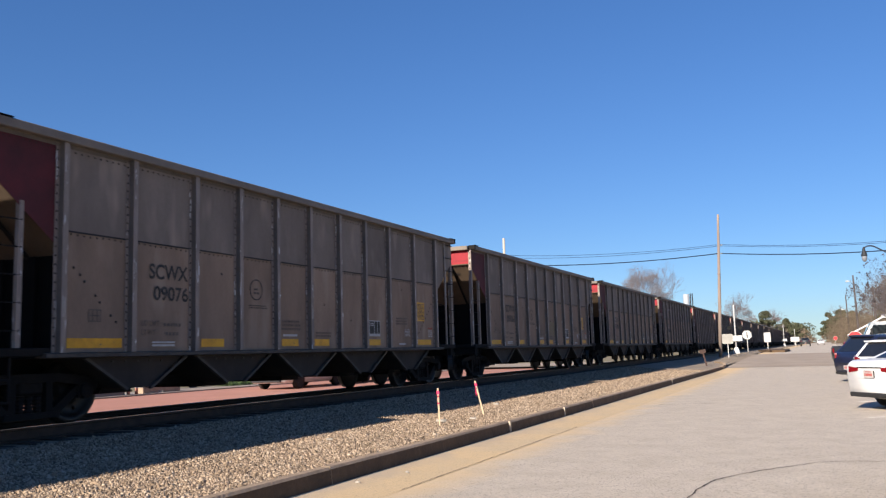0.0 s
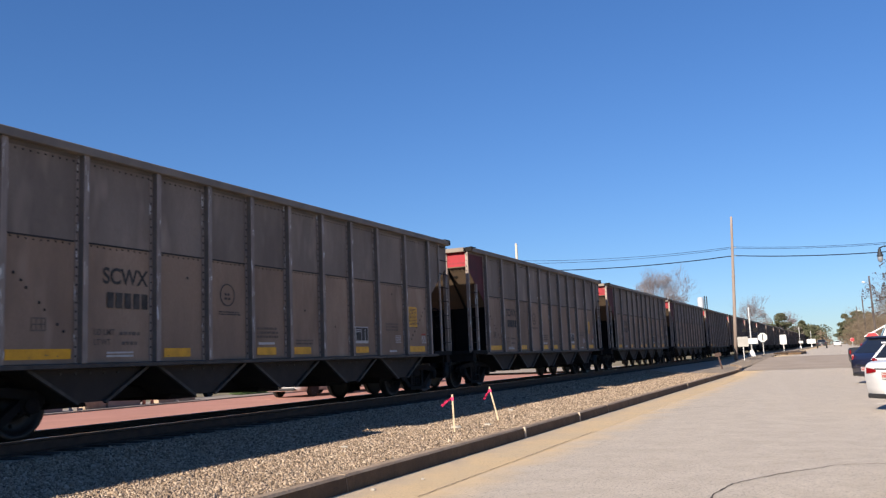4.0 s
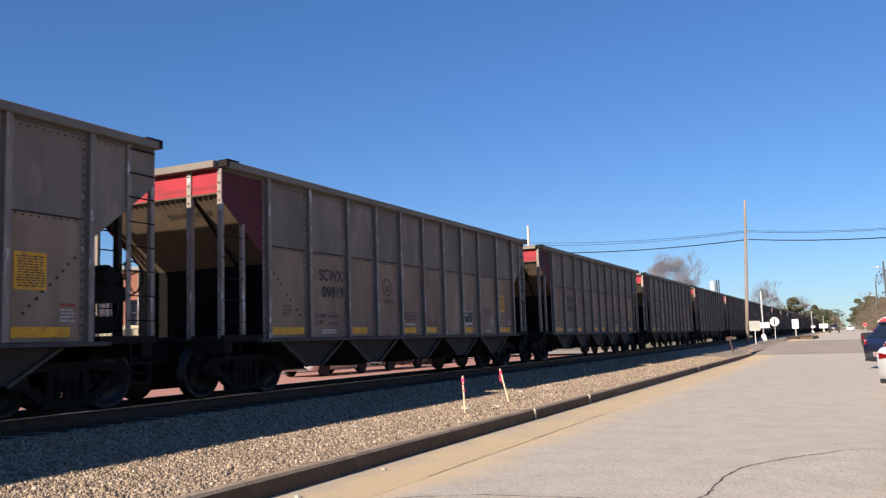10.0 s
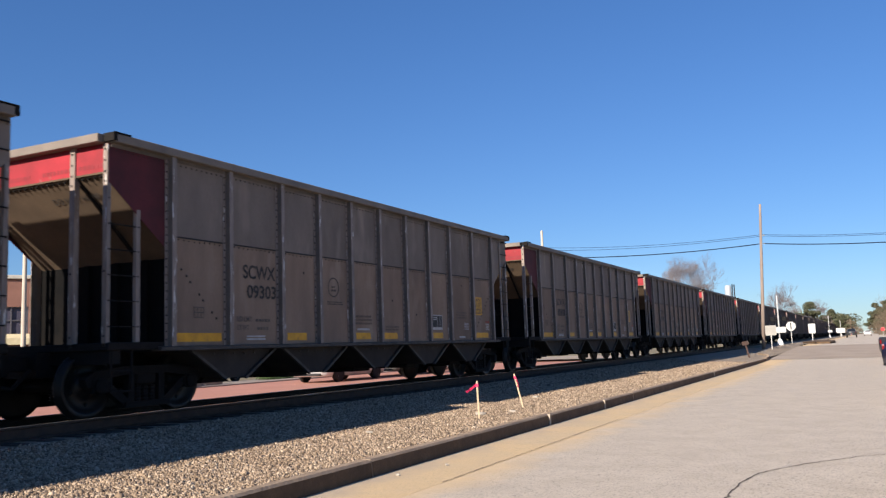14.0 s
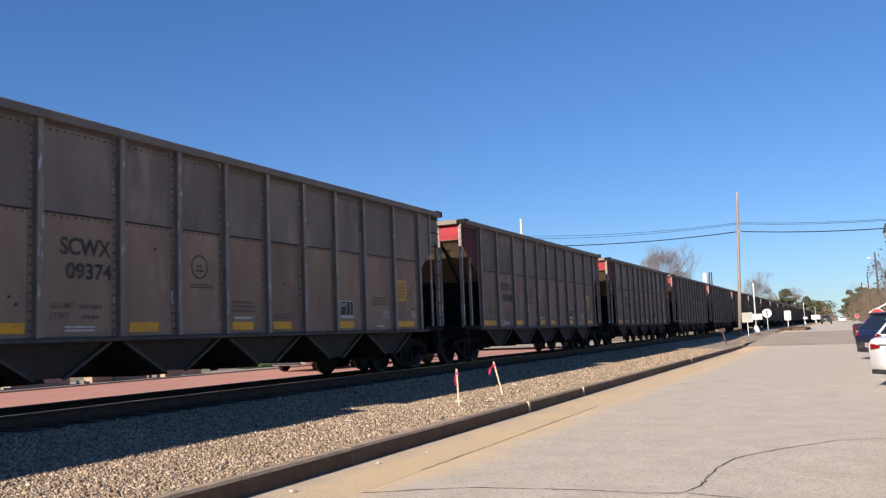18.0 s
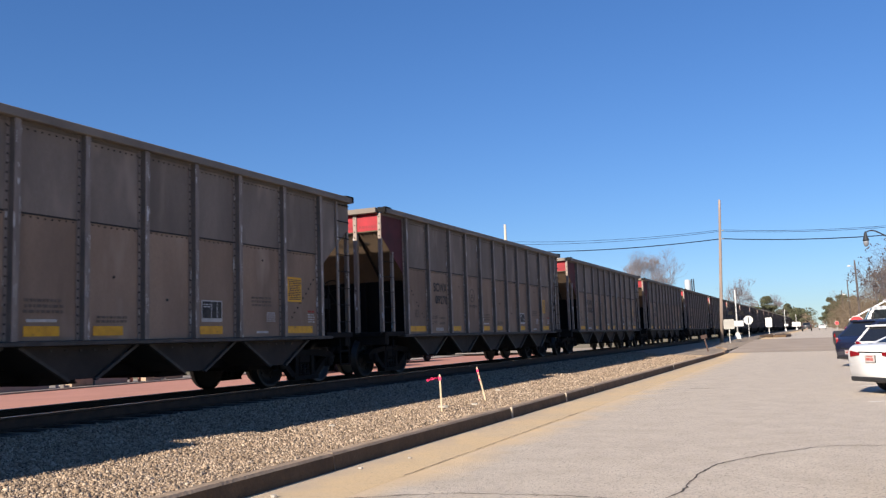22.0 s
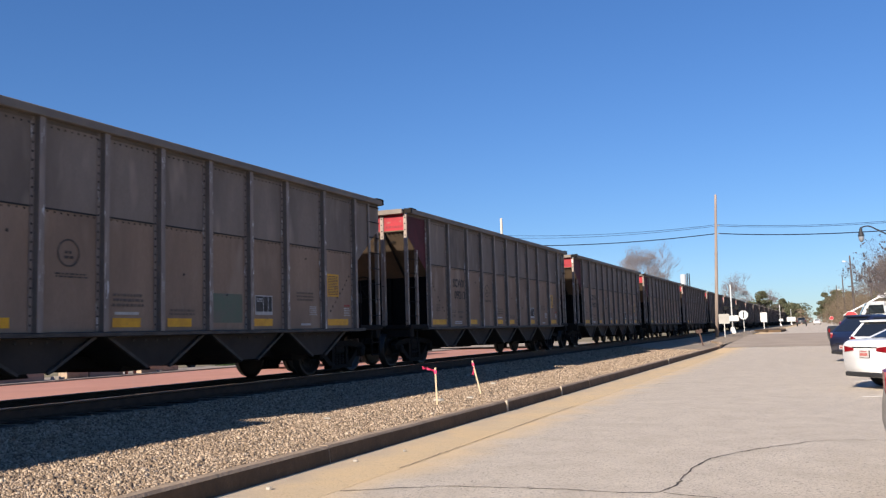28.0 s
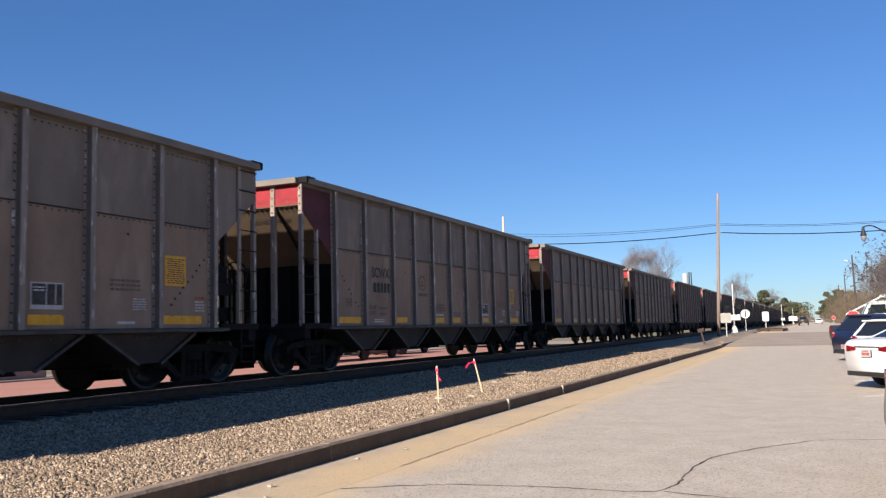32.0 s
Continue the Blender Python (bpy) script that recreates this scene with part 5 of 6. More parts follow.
    box(bm, -half * 0.74, half * 0.74, -0.02, 0.25, clear + 0.04, clear + 0.14, 0, 0.02)
    part("rear_bumper", bm, CAR_BLACK, car)
    bm = bmesh.new()
    box(bm, -half * 0.42, half * 0.42, -0.012, 0.03, plate + 0.125, plate + 0.15)
    part("trim_strip", bm, CAR_BLACK, car)
    for ax in axles:
        for sx in (-1, 1):
            wheel(car, sx * (half - 0.12), ax, r, sx)
    if bed:
        bm = bmesh.new()
        box(bm, -half * 0.82, half * 0.82, bed[0], bed[1], bed[2], interp(bed[0], deck) + 0.004)
        part("bed", bm, CAR_BLACK, car)
    for sx in (-1, 1):
        bm = bmesh.new()
        box(bm, *sorted((sx * (half + 0.01), sx * (half + 0.17))), y4 - 0.62, y4 - 0.50, zb4 + 0.02, zb4 + 0.16, 0, 0.03)
        part("wing_mirror", bm, paint, car)
    return tagged(car, label, category, "parked cars")


SEDAN = dict(length=4.85, width=1.83, deck=[(0, 0.98), (0.12, 1.06), (0.9, 1.10), (1.6, 1.02), (3.3, 0.98), (4.3, 0.88), (4.85, 0.62)], cabin=(0.62, 1.45, 2.75, 3.65, 1.46), axles=(1.05, 3.87), tail=(0.79, 0.945, 0.0, 0.36), plate=0.77)
HATCH = dict(length=4.4, width=1.80, deck=[(0, 0.80), (0.06, 1.02), (0.3, 1.06), (3.1, 1.00), (4.0, 0.90), (4.4, 0.62)], cabin=(0.08, 0.42, 2.4, 3.3, 1.49), axles=(0.82, 3.46), tail=(0.86, 1.05, 0, 0.18), plate=0.82)
SUV = dict(length=4.7, width=1.88, deck=[(0, 0.86), (0.06, 1.06), (0.3, 1.10), (3.2, 1.06), (4.2, 0.98), (4.7, 0.66)], cabin=(0.12, 0.72, 2.7, 3.5, 1.66), axles=(0.9, 3.6), r=0.36, tail=(0.84, 1.06, 0, 0.10), plate=0.53)
PICKUP = dict(length=5.7, width=1.95, deck=[(0, 1.24), (1.7, 1.24), (1.8, 1.2), (4.3, 1.15), (5.3, 1.1), (5.7, 0.8)], cabin=(1.72, 1.92, 3.6, 4.35, 1.76), axles=(1.15, 4.7), r=0.39, clear=0.45, tail=(0.88, 1.16, 0, 0.03), plate=0.62, bed=(0.1, 1.65, 0.8))
vehicle("sedan", CAR_WHITE, "white sedan with red tail lights parked at an angle", "car", (0.91, 20.3), -55, **SEDAN)
vehicle("hatchback", CAR_WHITE, "white hatchback with dark rear window parked at an angle", "car", (1.21, 25.7), -55, **HATCH)
vehicle("sport_utility_vehicle", CAR_NAVY, "navy blue sport utility vehicle parked at an angle", "car", (0.82, 34.0), -57, **SUV)
vehicle("pickup_truck", CAR_GREY, "dark grey pickup truck parked at an angle", "car", (1.22, 45.2), -22, **PICKUP)
vehicle("sport_utility_vehicle", CAR_SILVER, "warm silver sport utility vehicle parked at the street", "car", (0.90, 7.75), -55, **SUV)
vehicle("pickup_truck", CAR_GREY, "dark pickup truck on the far street", "car", (-2.75, 186), 0, ground=0.55, **PICKUP)
vehicle("sedan", CAR_WHITE, "white sedan far along the street", "car", (0.2, 250), 0, ground=0.55, **SEDAN)
vehicle("sedan", CAR_RED, "red sedan beyond the stop sign", "car", (1.9, 74), -70, ground=0.35, **SEDAN)
vehicle("sedan", CAR_WHITE, "white sedan parked on the red brick lot", "car", (-19.6, 27.25), 0, ground=0.285, **SEDAN)
vehicle("sport_utility_vehicle", CAR_SILVER, "silver car parked on the red brick lot", "car", (-19.6, 32.7), 0, ground=0.285, **SUV)
vehicle("hatchback", CAR_WHITE, "white hatchback parked beyond the brick lot", "car", (-25.4, 26.1), 8, ground=0.30, **HATCH)
vehicle("sport_utility_vehicle", CAR_GREY, "dark car parked on the red brick lot", "car", (-21.4, 40.2), 0, ground=0.285, **SUV)
vehicle("pickup_truck", CAR_NAVY, "blue pickup parked on the red brick lot", "car", (-26.6, 46.0), 4, ground=0.30, **PICKUP)

# the white work truck that waits beyond the parked cars
work = new("work_truck")
work.matrix_basis = pose(2.08, 61, 0.16, 0, 0, 90)
bm = bmesh.new()
prism(bm, [(0.0, 0.5), (0.0, 1.3), (0.12, 1.5), (0.55, 1.62), (0.92, 2.38), (1.06, 2.46), (2.2, 2.46), (2.3, 2.36), (2.34, 0.5)], "x", -1.05, 1.05)
for v in bm.verts:
    v.co.y = -v.co.y
part("cab", bm, CAR_WHITE, work)
for s in (-1, 1):
    bm = bmesh.new()
    prism(bm, [(-0.78, 1.68), (-1.05, 2.24), (-1.85, 2.26), (-1.9, 1.68)], "x", s * 1.052, s * 1.06)
    part("side_window", bm, CAR_GLASS, work)
    bm = bmesh.new()
    box(bm, *sorted((s * 1.1, s * 1.35)), -1.0, -0.86, 1.55, 2.05, 0, 0.03)
    part("mirror", bm, CAR_BLACK, work)
bm = bmesh.new()
prism(bm, [(-0.58, 1.66), (-0.90, 2.32), (-0.86, 2.35), (-0.53, 1.67)], "x", -0.9, 0.9)
part("windscreen", bm, CAR_GLASS, work)
bm = bmesh.new()
box(bm, -1.1, 1.1, -6.9, -2.4, 0.85, 1.05)
box(bm, -1.1, 1.1, -6.9, -2.5, 1.05, 1.75)
part("body_bins", bm, CAR_WHITE, work)
bm = bmesh.new()
tube(bm, (1.2, -2.6, 3.2), (1.2, 0.4, 1.66), 0.055, 0.04)
tube(bm, (0.9, -2.6, 1.7), (1.15, -2.6, 3.2), 0.11)
box(bm, 1.0, 1.3, -2.3, -1.7, 2.72, 2.94, 0, 0.05)
part("boom", bm, CAR_WHITE, work, "slim white boom lowered over the cab")
for y in (-0.85, -5.8):
    for s in (-1, 1):
        wheel(work, s * 0.92, y, 0.46, s)
tagged(work, "white utility work truck with a lowered boom", "truck")


# ---- trees ----
def mottled(m, one, two, three):
    """Each spray or twig takes a shade of its own."""
    n, link = m.node_tree.nodes, m.node_tree.links.new
    geo, ramp = n.new("ShaderNodeNewGeometry"), n.new("ShaderNodeValToRGB")
    ramp.color_ramp.elements[0].color, ramp.color_ramp.elements[1].color = (*one, 1), (*three, 1)
    ramp.color_ramp.elements.new(0.55).color = (*two, 1)
    link(geo.outputs["Random Per Island"], ramp.inputs[0])
    link(ramp.outputs[0], n["Principled BSDF"].inputs["Base Color"])


mottled(BRUSH, (0.095, 0.073, 0.050), (0.145, 0.110, 0.076), (0.20, 0.152, 0.106))
mottled(NEEDLES, (0.042, 0.048, 0.026), (0.078, 0.084, 0.046), (0.118, 0.115, 0.064))
TWIG_DARK = material("purple_grey_twigs", (0.135, 0.115, 0.12), 0.95, 0.0, (0.09, 0.078, 0.082), 2, 20, 0.4)


def bare_tree(name, x, y, low, tall, spread, seed, label, depth=6, tips=None, trunk=0.035, mat=None, haze=0):
    """A leafless tree: a tapered trunk that forks into ever finer limbs and twigs."""
    rnd = random.Random(seed)
    tree = new(name)
    tree.location = (x, y, low)
    wood, fine, seeds = bmesh.new(), bmesh.new(), bmesh.new()

    def grow(p, d, long, r, level):
        q = p + d * long
        tube(wood if level < 3 else fine, p, q, r, r * 0.72, 6 if level < 3 else 3)
        if level >= depth:
            if tips and rnd.random() < tips:
                for _ in range(3):
                    c = q + Vector((rnd.gauss(0, 0.06), rnd.gauss(0, 0.06), rnd.gauss(0, 0.06)))
                    s = rnd.uniform(0.025, 0.055)
                    bmesh.ops.create_icosphere(seeds, subdivisions=1, radius=s, matrix=Matrix.Translation(c))
            return
        for _ in range(3 if level in (1, 2) else 2 + (rnd.random() < 0.45)):
            side = Vector((rnd.gauss(0, 1), rnd.gauss(0, 1), rnd.gauss(0.15, 0.6)))
            nd = (d + side * spread * (0.5 if level == 0 else 0.62) + Vector((0, 0, 0.10))).normalized()
            grow(q, nd, long * rnd.uniform(0.66, 0.90), r * 0.66, level + 1)

    grow(Vector((0, 0, -0.3)), Vector((rnd.gauss(0, 0.03), rnd.gauss(0, 0.03), 1)).normalized(), tall * 0.245, tall * trunk, 0)
    part("trunk", wood, BARK, tree, smooth=True)
    crown = part("crown", fine, mat or TWIG, tree, "crown of bare twigs")
    if haze:
        rng = np.random.default_rng(seed)
        lumps = []
        for k in range(46):     # a lumpy umbrella: most of the twigs at its outer shell
            a, h, out = rng.uniform(0, 6.283), rng.uniform(0.0, 1.0), rng.uniform(0.55, 1.0)
            wide = tall * 0.31 * math.sqrt(1 - (h * 0.96) ** 2) * out
            lumps.append((wide * math.cos(a), wide * math.sin(a), tall * (0.55 + 0.40 * h * (0.6 + 0.4 * out)), tall * rng.uniform(0.06, 0.11), tall * rng.uniform(0.035, 0.065)))
        tagged(part("twig_mass", leaf_cloud(lumps, haze, tall * 0.017, rng, 0.045), mat or TWIG, crown), kind="stuff")
    if len(seeds.verts):
        part("seed_heads", seeds, SEED, tree, "dark dry seed clusters")
    else:
        seeds.free()
    return tagged(tree, label, "tree")


def leaf_cloud(lumps, count, size, rng, slim=0.55):
    """Small leaf sprays scattered in lumps: (x, y, z, radius across, radius up)."""
    which = rng.integers(0, len(lumps), count)
    L = np.array(lumps)[which]
    d = rng.normal(size=(count, 3))
    d /= np.linalg.norm(d, axis=1)[:, None]
    rad = rng.uniform(0.25, 1, count) ** 0.6
    c = L[:, :3] + d * rad[:, None] * L[:, [3, 3, 4]]
    a, b = rng.normal(size=(count, 3)), rng.normal(size=(count, 3))
    a /= np.linalg.norm(a, axis=1)[:, None]
    b -= (a * b).sum(1)[:, None] * a
    b /= np.linalg.norm(b, axis=1)[:, None]
    s = size * rng.uniform(0.5, 1.3, count)[:, None]
    v = np.stack([c - a * s, c + b * s * slim, c + a * s, c - b * s * slim], 1).reshape(-1, 3)
    return v.tolist(), [], np.arange(count * 4).reshape(-1, 4).tolist()


def pine(x, y, low, tall, wide, seed, label="dark green pine with an uneven crown"):
    rng = np.random.default_rng(seed)
    tree = new("pine_tree")
    tree.location = (x, y, low)
    bm = bmesh.new()
    tube(bm, (0, 0, -0.3), (rng.normal() * 0.2, rng.normal() * 0.2, tall * 0.92), tall * 0.02, tall * 0.007, 7)
    lumps = []
    for i in range(26):
        h = rng.uniform(0.34, 0.97)
        a, reach = rng.uniform(0, 6.28), wide * rng.uniform(0.25, 0.8) * (1.15 - h) * 1.5
        cx, cy = reach * math.cos(a), reach * math.sin(a)
        lumps.append((cx, cy, tall * h, wide * rng.uniform(0.20, 0.34), wide * rng.uniform(0.13, 0.22)))
        tube(bm, (0, 0, tall * (h - 0.06)), (cx, cy, tall * h), tall * 0.005, tall * 0.002, 4)
    part("trunk", bm, BARK, tree)
    part("crown", leaf_cloud(lumps, 7000, wide * 0.06, rng, 0.45), NEEDLES, tree)
    return tagged(tree, label, "tree", "pines")


bare_tree("bare_tree", -27.6, 150, 0.3, 15.2, 0.55, 5, "tall bare winter tree behind the train", 8, None, 0.012, haze=15000)
bare_tree("bare_tree", -33.6, 165, 0.3, 10.4, 0.5, 8, "bare winter tree behind the train", 8, None, 0.013, haze=7000)
bare_tree("bare_tree", -15.8, 200, 0.3, 11.0, 0.6, 11, "wide bare winter tree beyond the crossing", 8, None, 0.013, haze=14000)
bare_tree("bare_tree", -12.3, 262, 0.3, 9.8, 0.6, 12, "bare winter tree far along the track", 8, None, 0.012, haze=15000)
bare_tree("seedy_tree", 4.35, 50, 0.05, 5.6, 0.75, 17, "bare street tree with dark seed clusters", 8, 0.11, 0.011, TWIG_DARK, 11000)
bare_tree("seedy_tree", 6.3, 58, 0.1, 6.4, 0.75, 19, "bare street tree with dark seed clusters", 8, 0.11, 0.011, TWIG_DARK, 11000)
for i, (x, y, tall) in enumerate(((7.5, 96, 8.0), (9.5, 110, 9.0), (8.2, 132, 9.5), (12.0, 150, 10.0), (9.0, 170, 10.0))):
    bare_tree("bare_tree", x, y, 0.4, tall, 0.66, 30 + i, "bare brown street-side tree in winter", 7, None, 0.012, BRUSH, 5000)
for i, (x, y, tall, wide) in enumerate(((-13.6, 260, 10.2, 3.6), (-10.2, 310, 9.0, 3.8), (-12.6, 315, 7.6, 3.0), (-17.5, 285, 8.0, 3.5), (-8.6, 370, 8.6, 4.0),
                                        (3.9, 322, 10.9, 4.2), (7.3, 322, 11.8, 4.4), (5.6, 300, 8.2, 4.0), (10.5, 300, 10.4, 4.4), (16.5, 260, 9.4, 4.4))):
    pine(x, y, 0.35, tall, wide, 60 + i)
rng = np.random.default_rng(9)
lumps = [(x, y, h * y / 48, 3.0, h * y / 44) for x, y, h in [(rng.uniform(4.4, 34), rng.uniform(185, 330), rng.uniform(0.62, 1.0)) for _ in range(110)]]
tagged(part("roadside_brush", leaf_cloud(lumps, 150000, 0.36, rng, 0.07), BRUSH), "brown leafless woods and brush along the street", "woods", kind="stuff")
lumps = [(x, y, h * 0.5, 6, h * 0.55) for x, y, h in [(rng.uniform(-120, -5.5), rng.uniform(360, 640), rng.uniform(5, 9)) for _ in range(120)]]
lumps += [(x, y, h * 0.5, 6, h * 0.55) for x, y, h in [(rng.uniform(4.5, 90), rng.uniform(330, 640), rng.uniform(6, 11)) for _ in range(120)]]
tagged(part("far_woods", leaf_cloud(lumps, 60000, 0.5, rng), BRUSH), "far brown and green winter woods on the horizon", "woods", kind="stuff")
lumps = [(x, y, h * 0.62, 5, h * 0.35) for x, y, h in [(rng.choice([rng.uniform(-60, -6), rng.uniform(4.5, 60)]), rng.uniform(360, 640), rng.uniform(9, 13)) for _ in range(70)]]
tagged(part("far_pines", leaf_cloud(lumps, 24000, 0.55, rng), NEEDLES), "far dark pines on the horizon", "woods", kind="stuff")

# the pale silo and stacks that show over the train
SILO = material("pale_blue_grey_tank", (0.40, 0.43, 0.47), 0.6, 0.0, (0.34, 0.37, 0.41), 1, 20, 0.2)
silo = new("storage_silo")
silo.location = (-28.0, 205, 0.2)
bm = bmesh.new()
lathe(bm, [(0, 0.72), (12.6, 0.72), (13.2, 0.62), (13.3, 0.0001)], "z", (0, 0, 0), 20)
part("tank", bm, SILO, silo, smooth=True)
for dx in (0.95, 1.4):
    bm = bmesh.new()
    tube(bm, (dx, 0, 0), (dx, 0, 13.6 - dx * 0.2), 0.13)
    part("stack", bm, LAMP_METAL, silo)
tagged(silo, "pale storage silo with two dark stacks", "silo")

# ---- the shops beyond the brick lot ----
BRICK = {}
for key, colour in (("orange", (0.56, 0.235, 0.145)), ("brown", (0.30, 0.15, 0.115)), ("tan", (0.50, 0.38, 0.27))):
    m = material("shop_brick_" + key, colour, 0.9, 0.0, tuple(c * 0.82 for c in colour), 0.8, 9, 0.5, 0.006, 12, stretch=(1, 1, 2.6))
    BRICK[key] = m
HEDGE_GREEN = material("clipped_hedge_leaves", (0.10, 0.16, 0.055), 0.8, 0.0, (0.07, 0.11, 0.04), 3, 20, 0.4)
PALE_RED = material("faded_red_post_paint", (0.55, 0.24, 0.17), 0.7)
SHOP_TRIM = material("cream_shop_trim", (0.62, 0.58, 0.50), 0.7, 0.0, (0.5, 0.46, 0.4), 2, 30, 0.3)
AWNING_IRON = material("dark_window_bars", (0.10, 0.095, 0.11), 0.6)
AWNING = material("cream_awning_cloth", (0.70, 0.60, 0.38), 0.8, 0.0, (0.6, 0.5, 0.3), 2, 30, 0.3)
SHOP_GLASS = material("shop_window_glass", (0.075, 0.07, 0.10), 0.45, 0.0, (0.05, 0.048, 0.07), 1, 8, 0.2, specular=0.25)


def shop(x, y, long, tall, wall, awning=False):
    """A brick shop that faces the track, with a parapet, a glazed front and upper windows."""
    s = new("brick_shop")
    s.matrix_basis = pose(x, y, 0.15, 0, 0, -32)
    bm = bmesh.new()
    box(bm, -9, 0, 0, long, -0.3, 2.9)
    box(bm, -9, 0, 0, long, 4.6, tall)
    k = max(3, int(long / 2.6))
    step = long / k
    for i in range(k + 1):
        box(bm, -9, 0.0, max(0, i * step - 0.14), min(long, i * step + 0.14), 2.9, 4.6)
    part("wall", bm, BRICK[wall], s)
    bm = bmesh.new()
    box(bm, -9.2, 0.14, -0.02, long + 0.02, tall, tall + 0.22, 0, 0.02)
    part("parapet", bm, SHOP_TRIM, s)
    for i in range(k):
        a, b = i * step + 0.14, (i + 1) * step - 0.14
        bm = bmesh.new()
        box(bm, -0.22, -0.18, a, b, 2.9, 4.6)
        w = part("window", bm, SHOP_GLASS, s)
        bm = bmesh.new()
        for q in (a + 0.04, (2 * a + b) / 3, (a + 2 * b) / 3, b - 0.04):
            box(bm, -0.18, -0.08, q - 0.04, q + 0.04, 2.9, 4.6)
        for z in (2.94, 3.8, 4.56):
            box(bm, -0.17, -0.09, a, b, z - 0.04, z + 0.04)
        part("window_frame", bm, AWNING_IRON, w)
        bm = bmesh.new()
        box(bm, 0.0, 0.09, a + 0.1, b - 0.1, 0.35, 2.3)
        part("shopfront_glass", bm, SHOP_GLASS, s)
        if awning:
            bm = bmesh.new()
            prism(bm, [(0.0, 3.0), (1.2, 2.72), (1.2, 2.35), (0.0, 2.4)], "y", a - 0.2, b + 0.2)
            part("awning", bm, AWNING, s, "cream cloth awning")
    return tagged(s, "two-storey %s brick shop with tall windows" % wall, "shop", "shops beyond the tracks")


for x, y, long, tall, wall, awn in ((-49.2, 26.4, 12.2, 6.25, "brown", True), (-42.6, 37.0, 12.0, 6.5, "orange", True), (-36.1, 47.4, 12.0, 6.2, "tan", False),
                                    (-44.0, 86.0, 14.0, 7.0, "brown", False)):
    shop(x, y, long, tall, wall, awn)
bare_tree("small_bare_tree", -34.0, 30.6, 0.3, 5.2, 0.8, 23, "small pale bare tree before the brick shops", 6, None, 0.012, TWIG)

# low things at the far edge of the brick lot
rng = np.random.default_rng(4)
hedge = part("hedge", leaf_cloud([(-23.9, 30.2 + 0.12 * i, 0.42, 0.42, 0.16) for i in range(22)], 4200, 0.05, rng), HEDGE_GREEN)
tagged(hedge, "low clipped green hedge at the edge of the brick lot", "hedge", kind="stuff")


def walk_thing(name, y0, y1, tall, mat, label, category, deep=0.4):
    """A low block of masonry on the walk, with a cap that stands out a little."""
    thing = new(name)
    thing.location = (-23.0 - deep / 2, (y0 + y1) / 2, 0.35)
    half = (y1 - y0) / 2
    bm = bmesh.new()
    box(bm, -deep / 2, deep / 2, -half, half, -0.03, tall - 0.06, 0, 0.01)
    part("body", bm, mat, thing)
    bm = bmesh.new()
    box(bm, -deep / 2 - 0.02, deep / 2 + 0.02, -half - 0.02, half + 0.02, tall - 0.06, tall, 0, 0.01)
    part("cap", bm, LOT_WALK, thing)
    return tagged(thing, label, category, "low things along the lot")


for y0, y1, tall, mat, label in ((14.0, 17.4, 0.30, LOT_WALK, "low grey concrete planter edge"), (17.9, 20.1, 0.30, LOT_WALK, "low grey concrete planter edge"),
                                 (21.0, 21.9, 0.36, KERB, "low brown masonry block on the walk"), (22.0, 23.5, 0.34, LOT_WALK, "low grey concrete planter edge"),
                                 (24.4, 26.4, 0.26, KERB, "low brown masonry block on the walk")):
    walk_thing("planter_wall", y0, y1, tall, mat, label, "planter")
for y in (23.62, 24.02, 34.6):
    post = new("marker_post")
    post.location = (-22.95, y, 0.33)
    bm = bmesh.new()
    lathe(bm, [(0, 0.06), (0.3, 0.05), (0.42, 0.045), (0.45, 0.02)], "z", (0, 0, 0), 10)
    part("shaft", bm, PALE_RED, post, smooth=True)
    bm = bmesh.new()
    lathe(bm, [(0.24, 0.056), (0.30, 0.054)], "z", (0, 0, 0), 10)
    part("band", bm, SIGN_WHITE, post)
    tagged(post, "short pale red marker post on the walk", "post", "marker posts")
for y, s in ((20.5, 0.16), (20.75, 0.1), (25.3, 0.1)):
    bm = bmesh.new()
    prism(bm, [(s * math.cos(a) * (1 + 0.2 * math.sin(3 * a)), s * math.sin(a)) for a in np.linspace(0, 5.5, 7)], "z", 0, s * 0.7)
    ob = tagged(part("rubble_piece", bm, CONCRETE), "pale lump of broken concrete on the walk", "rubble", "rubble on the walk")
    ob.location = (-22.98, y, 0.345)


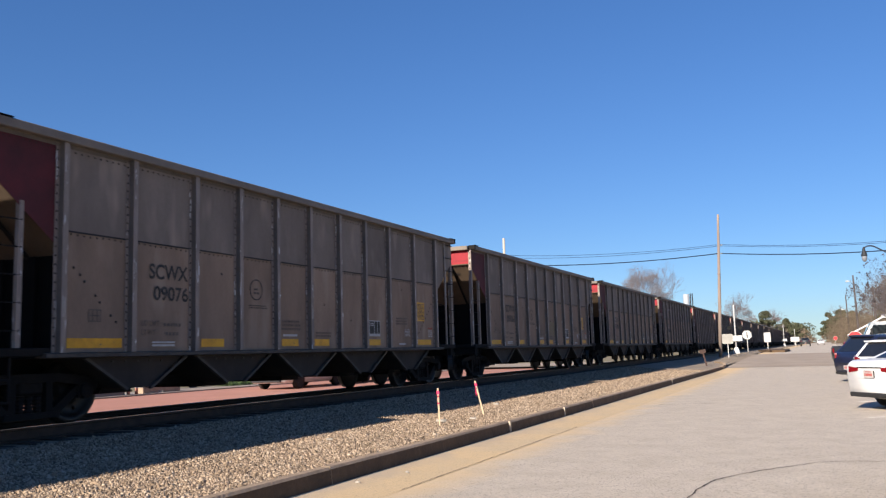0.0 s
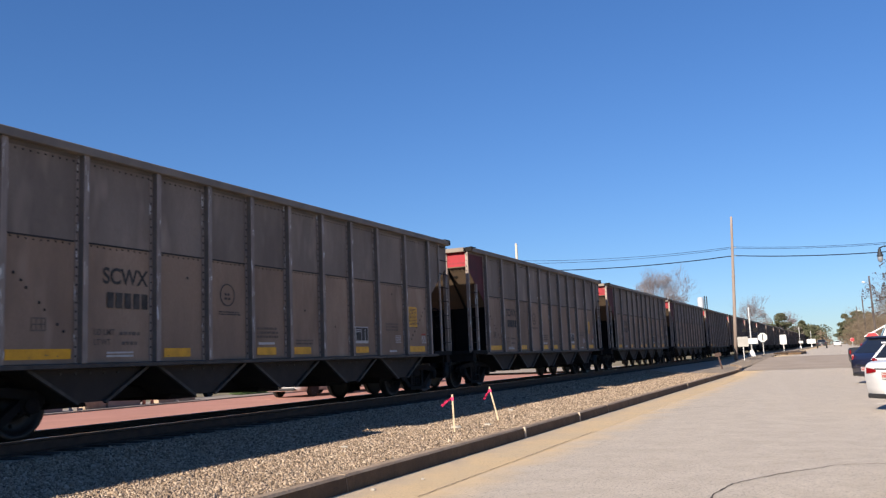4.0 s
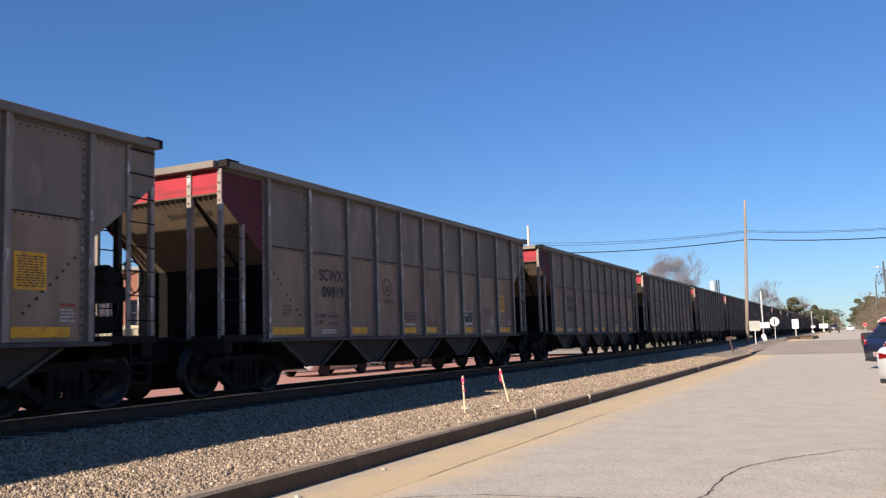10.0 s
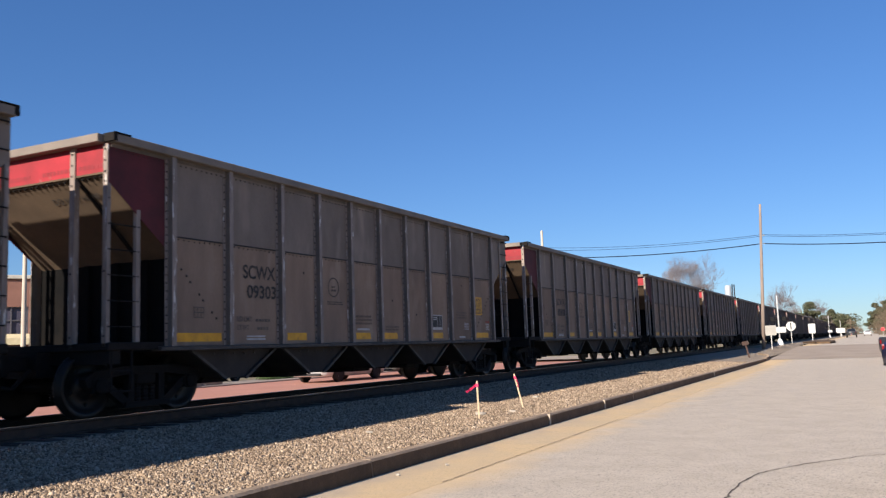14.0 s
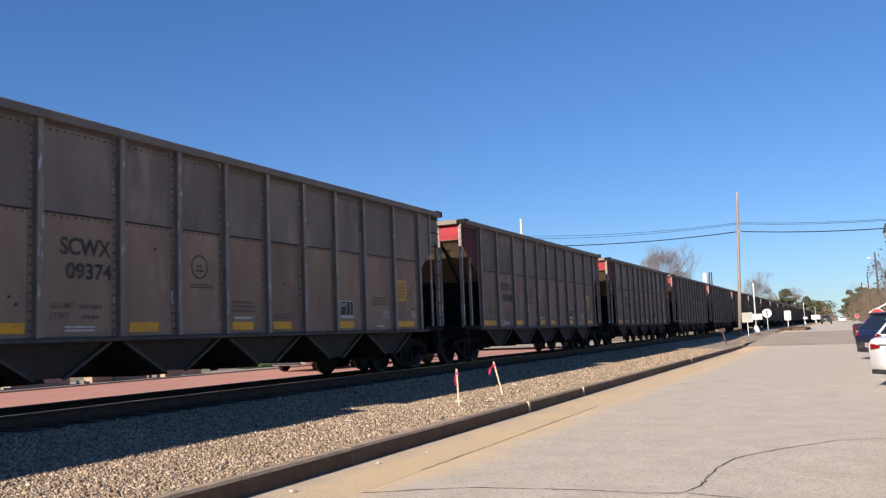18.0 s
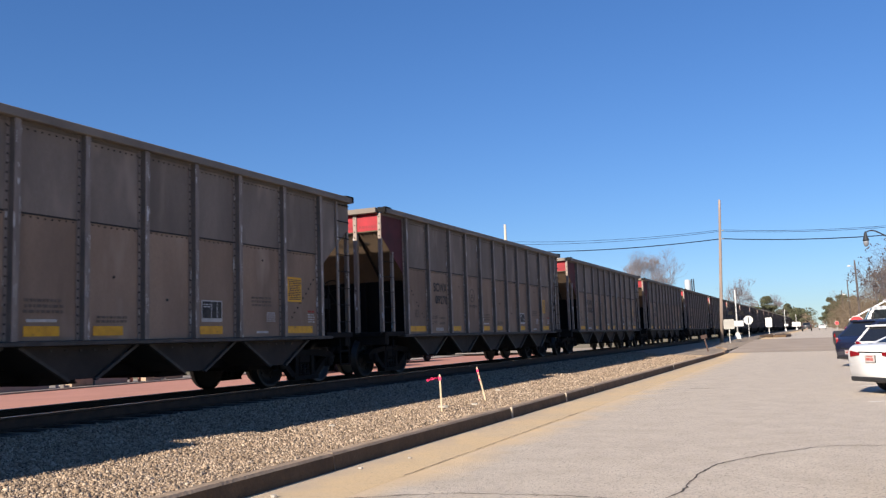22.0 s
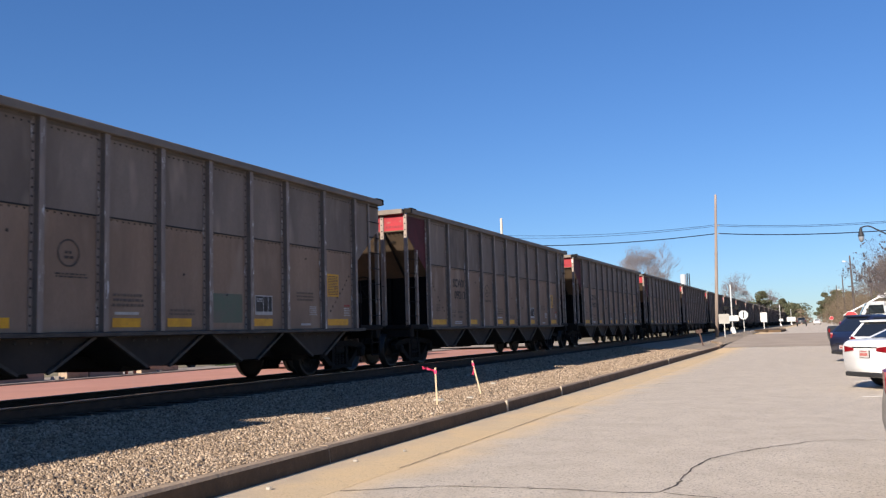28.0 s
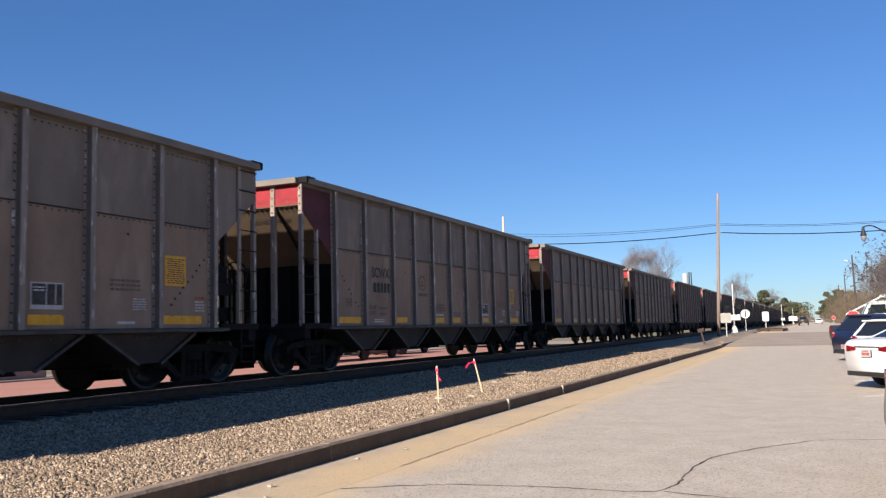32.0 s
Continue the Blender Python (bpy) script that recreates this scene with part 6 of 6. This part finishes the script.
# ---- what moves: the train rolls towards the camera and gathers speed; its wheels turn ----
def rolled(t):
    """How far the leading end of the first whole car lies along the track at t seconds."""
    return 21.80 - BODY - 12.3512 * t - 0.02085 * t * t + 0.0000926 * t * t * t


def motions():
    for k, car in train.items():
        walk(car, [(t, pose(TRACK_X, rolled(t) + k * PITCH, RAIL_TOP)) for t in np.linspace(0, 32, 33)])
    # the ribbons swing in the train's draught: degrees from hanging, second by second
    swing_a = ((0, 0), (1, 75), (2, 30), (3, 30), (4, 60), (5, 20), (6, 70), (7, 60), (8, 70), (9, 0), (10, 5), (11, 20), (12, 105), (13, 45), (14, 55), (15, 20), (16, 50), (17, 70),
               (18, 15), (19, 55), (20, 20), (21, 25), (22, 85), (23, 30), (24, 95), (25, 75), (26, 30), (27, 60), (28, 108), (29, 70), (30, 40), (31, 45), (32, -5))
    swing_b = ((0, 10), (1, 0), (2, 10), (3, 30), (4, 50), (5, 20), (6, 30), (7, 10), (8, 40), (9, 5), (10, 20), (11, 60), (12, 75), (13, 5), (14, -10), (15, 30), (16, 40), (17, 50),
               (18, 55), (19, 30), (20, 0), (21, 80), (22, 0), (23, 45), (24, 0), (25, 20), (26, 50), (27, 20), (28, 5), (29, 20), (30, 85), (31, 0), (32, 88))
    for (band, tail), swing in ((ribbon_a, swing_a), (ribbon_b, swing_b)):
        hook, bend = band.location.copy(), tail.location.copy()
        walk(band, [(t, pose(*hook, 0, a, 0)) for t, a in swing])
        walk(tail, [(t, pose(*bend, 0, 25 * math.sin(t * 2.3) - a * 0.25, 0)) for t, a in swing])
    turning = {}
    for car in train.values():
        for t_ in car.children:
            if not t_.name.startswith("truck"):
                continue
            for w in t_.children:
                if not w.name.startswith("wheelset"):
                    continue
                at = tuple(round(c, 3) for c in w.location)
                if at not in turning:
                    walk(w, [(i / 30, Matrix.Translation(at) @ Matrix.Rotation((rolled(0) - rolled(i / 30)) / 0.457 % (2 * math.pi), 4, "X")) for i in range(961)])
                    turning[at] = w.animation_data
                else:
                    keys = turning[at]
                    w.rotation_mode = "QUATERNION"
                    w.animation_data_create()
                    w.animation_data.action = keys.action
                    w.animation_data.action_slot = keys.action_slot


motions()
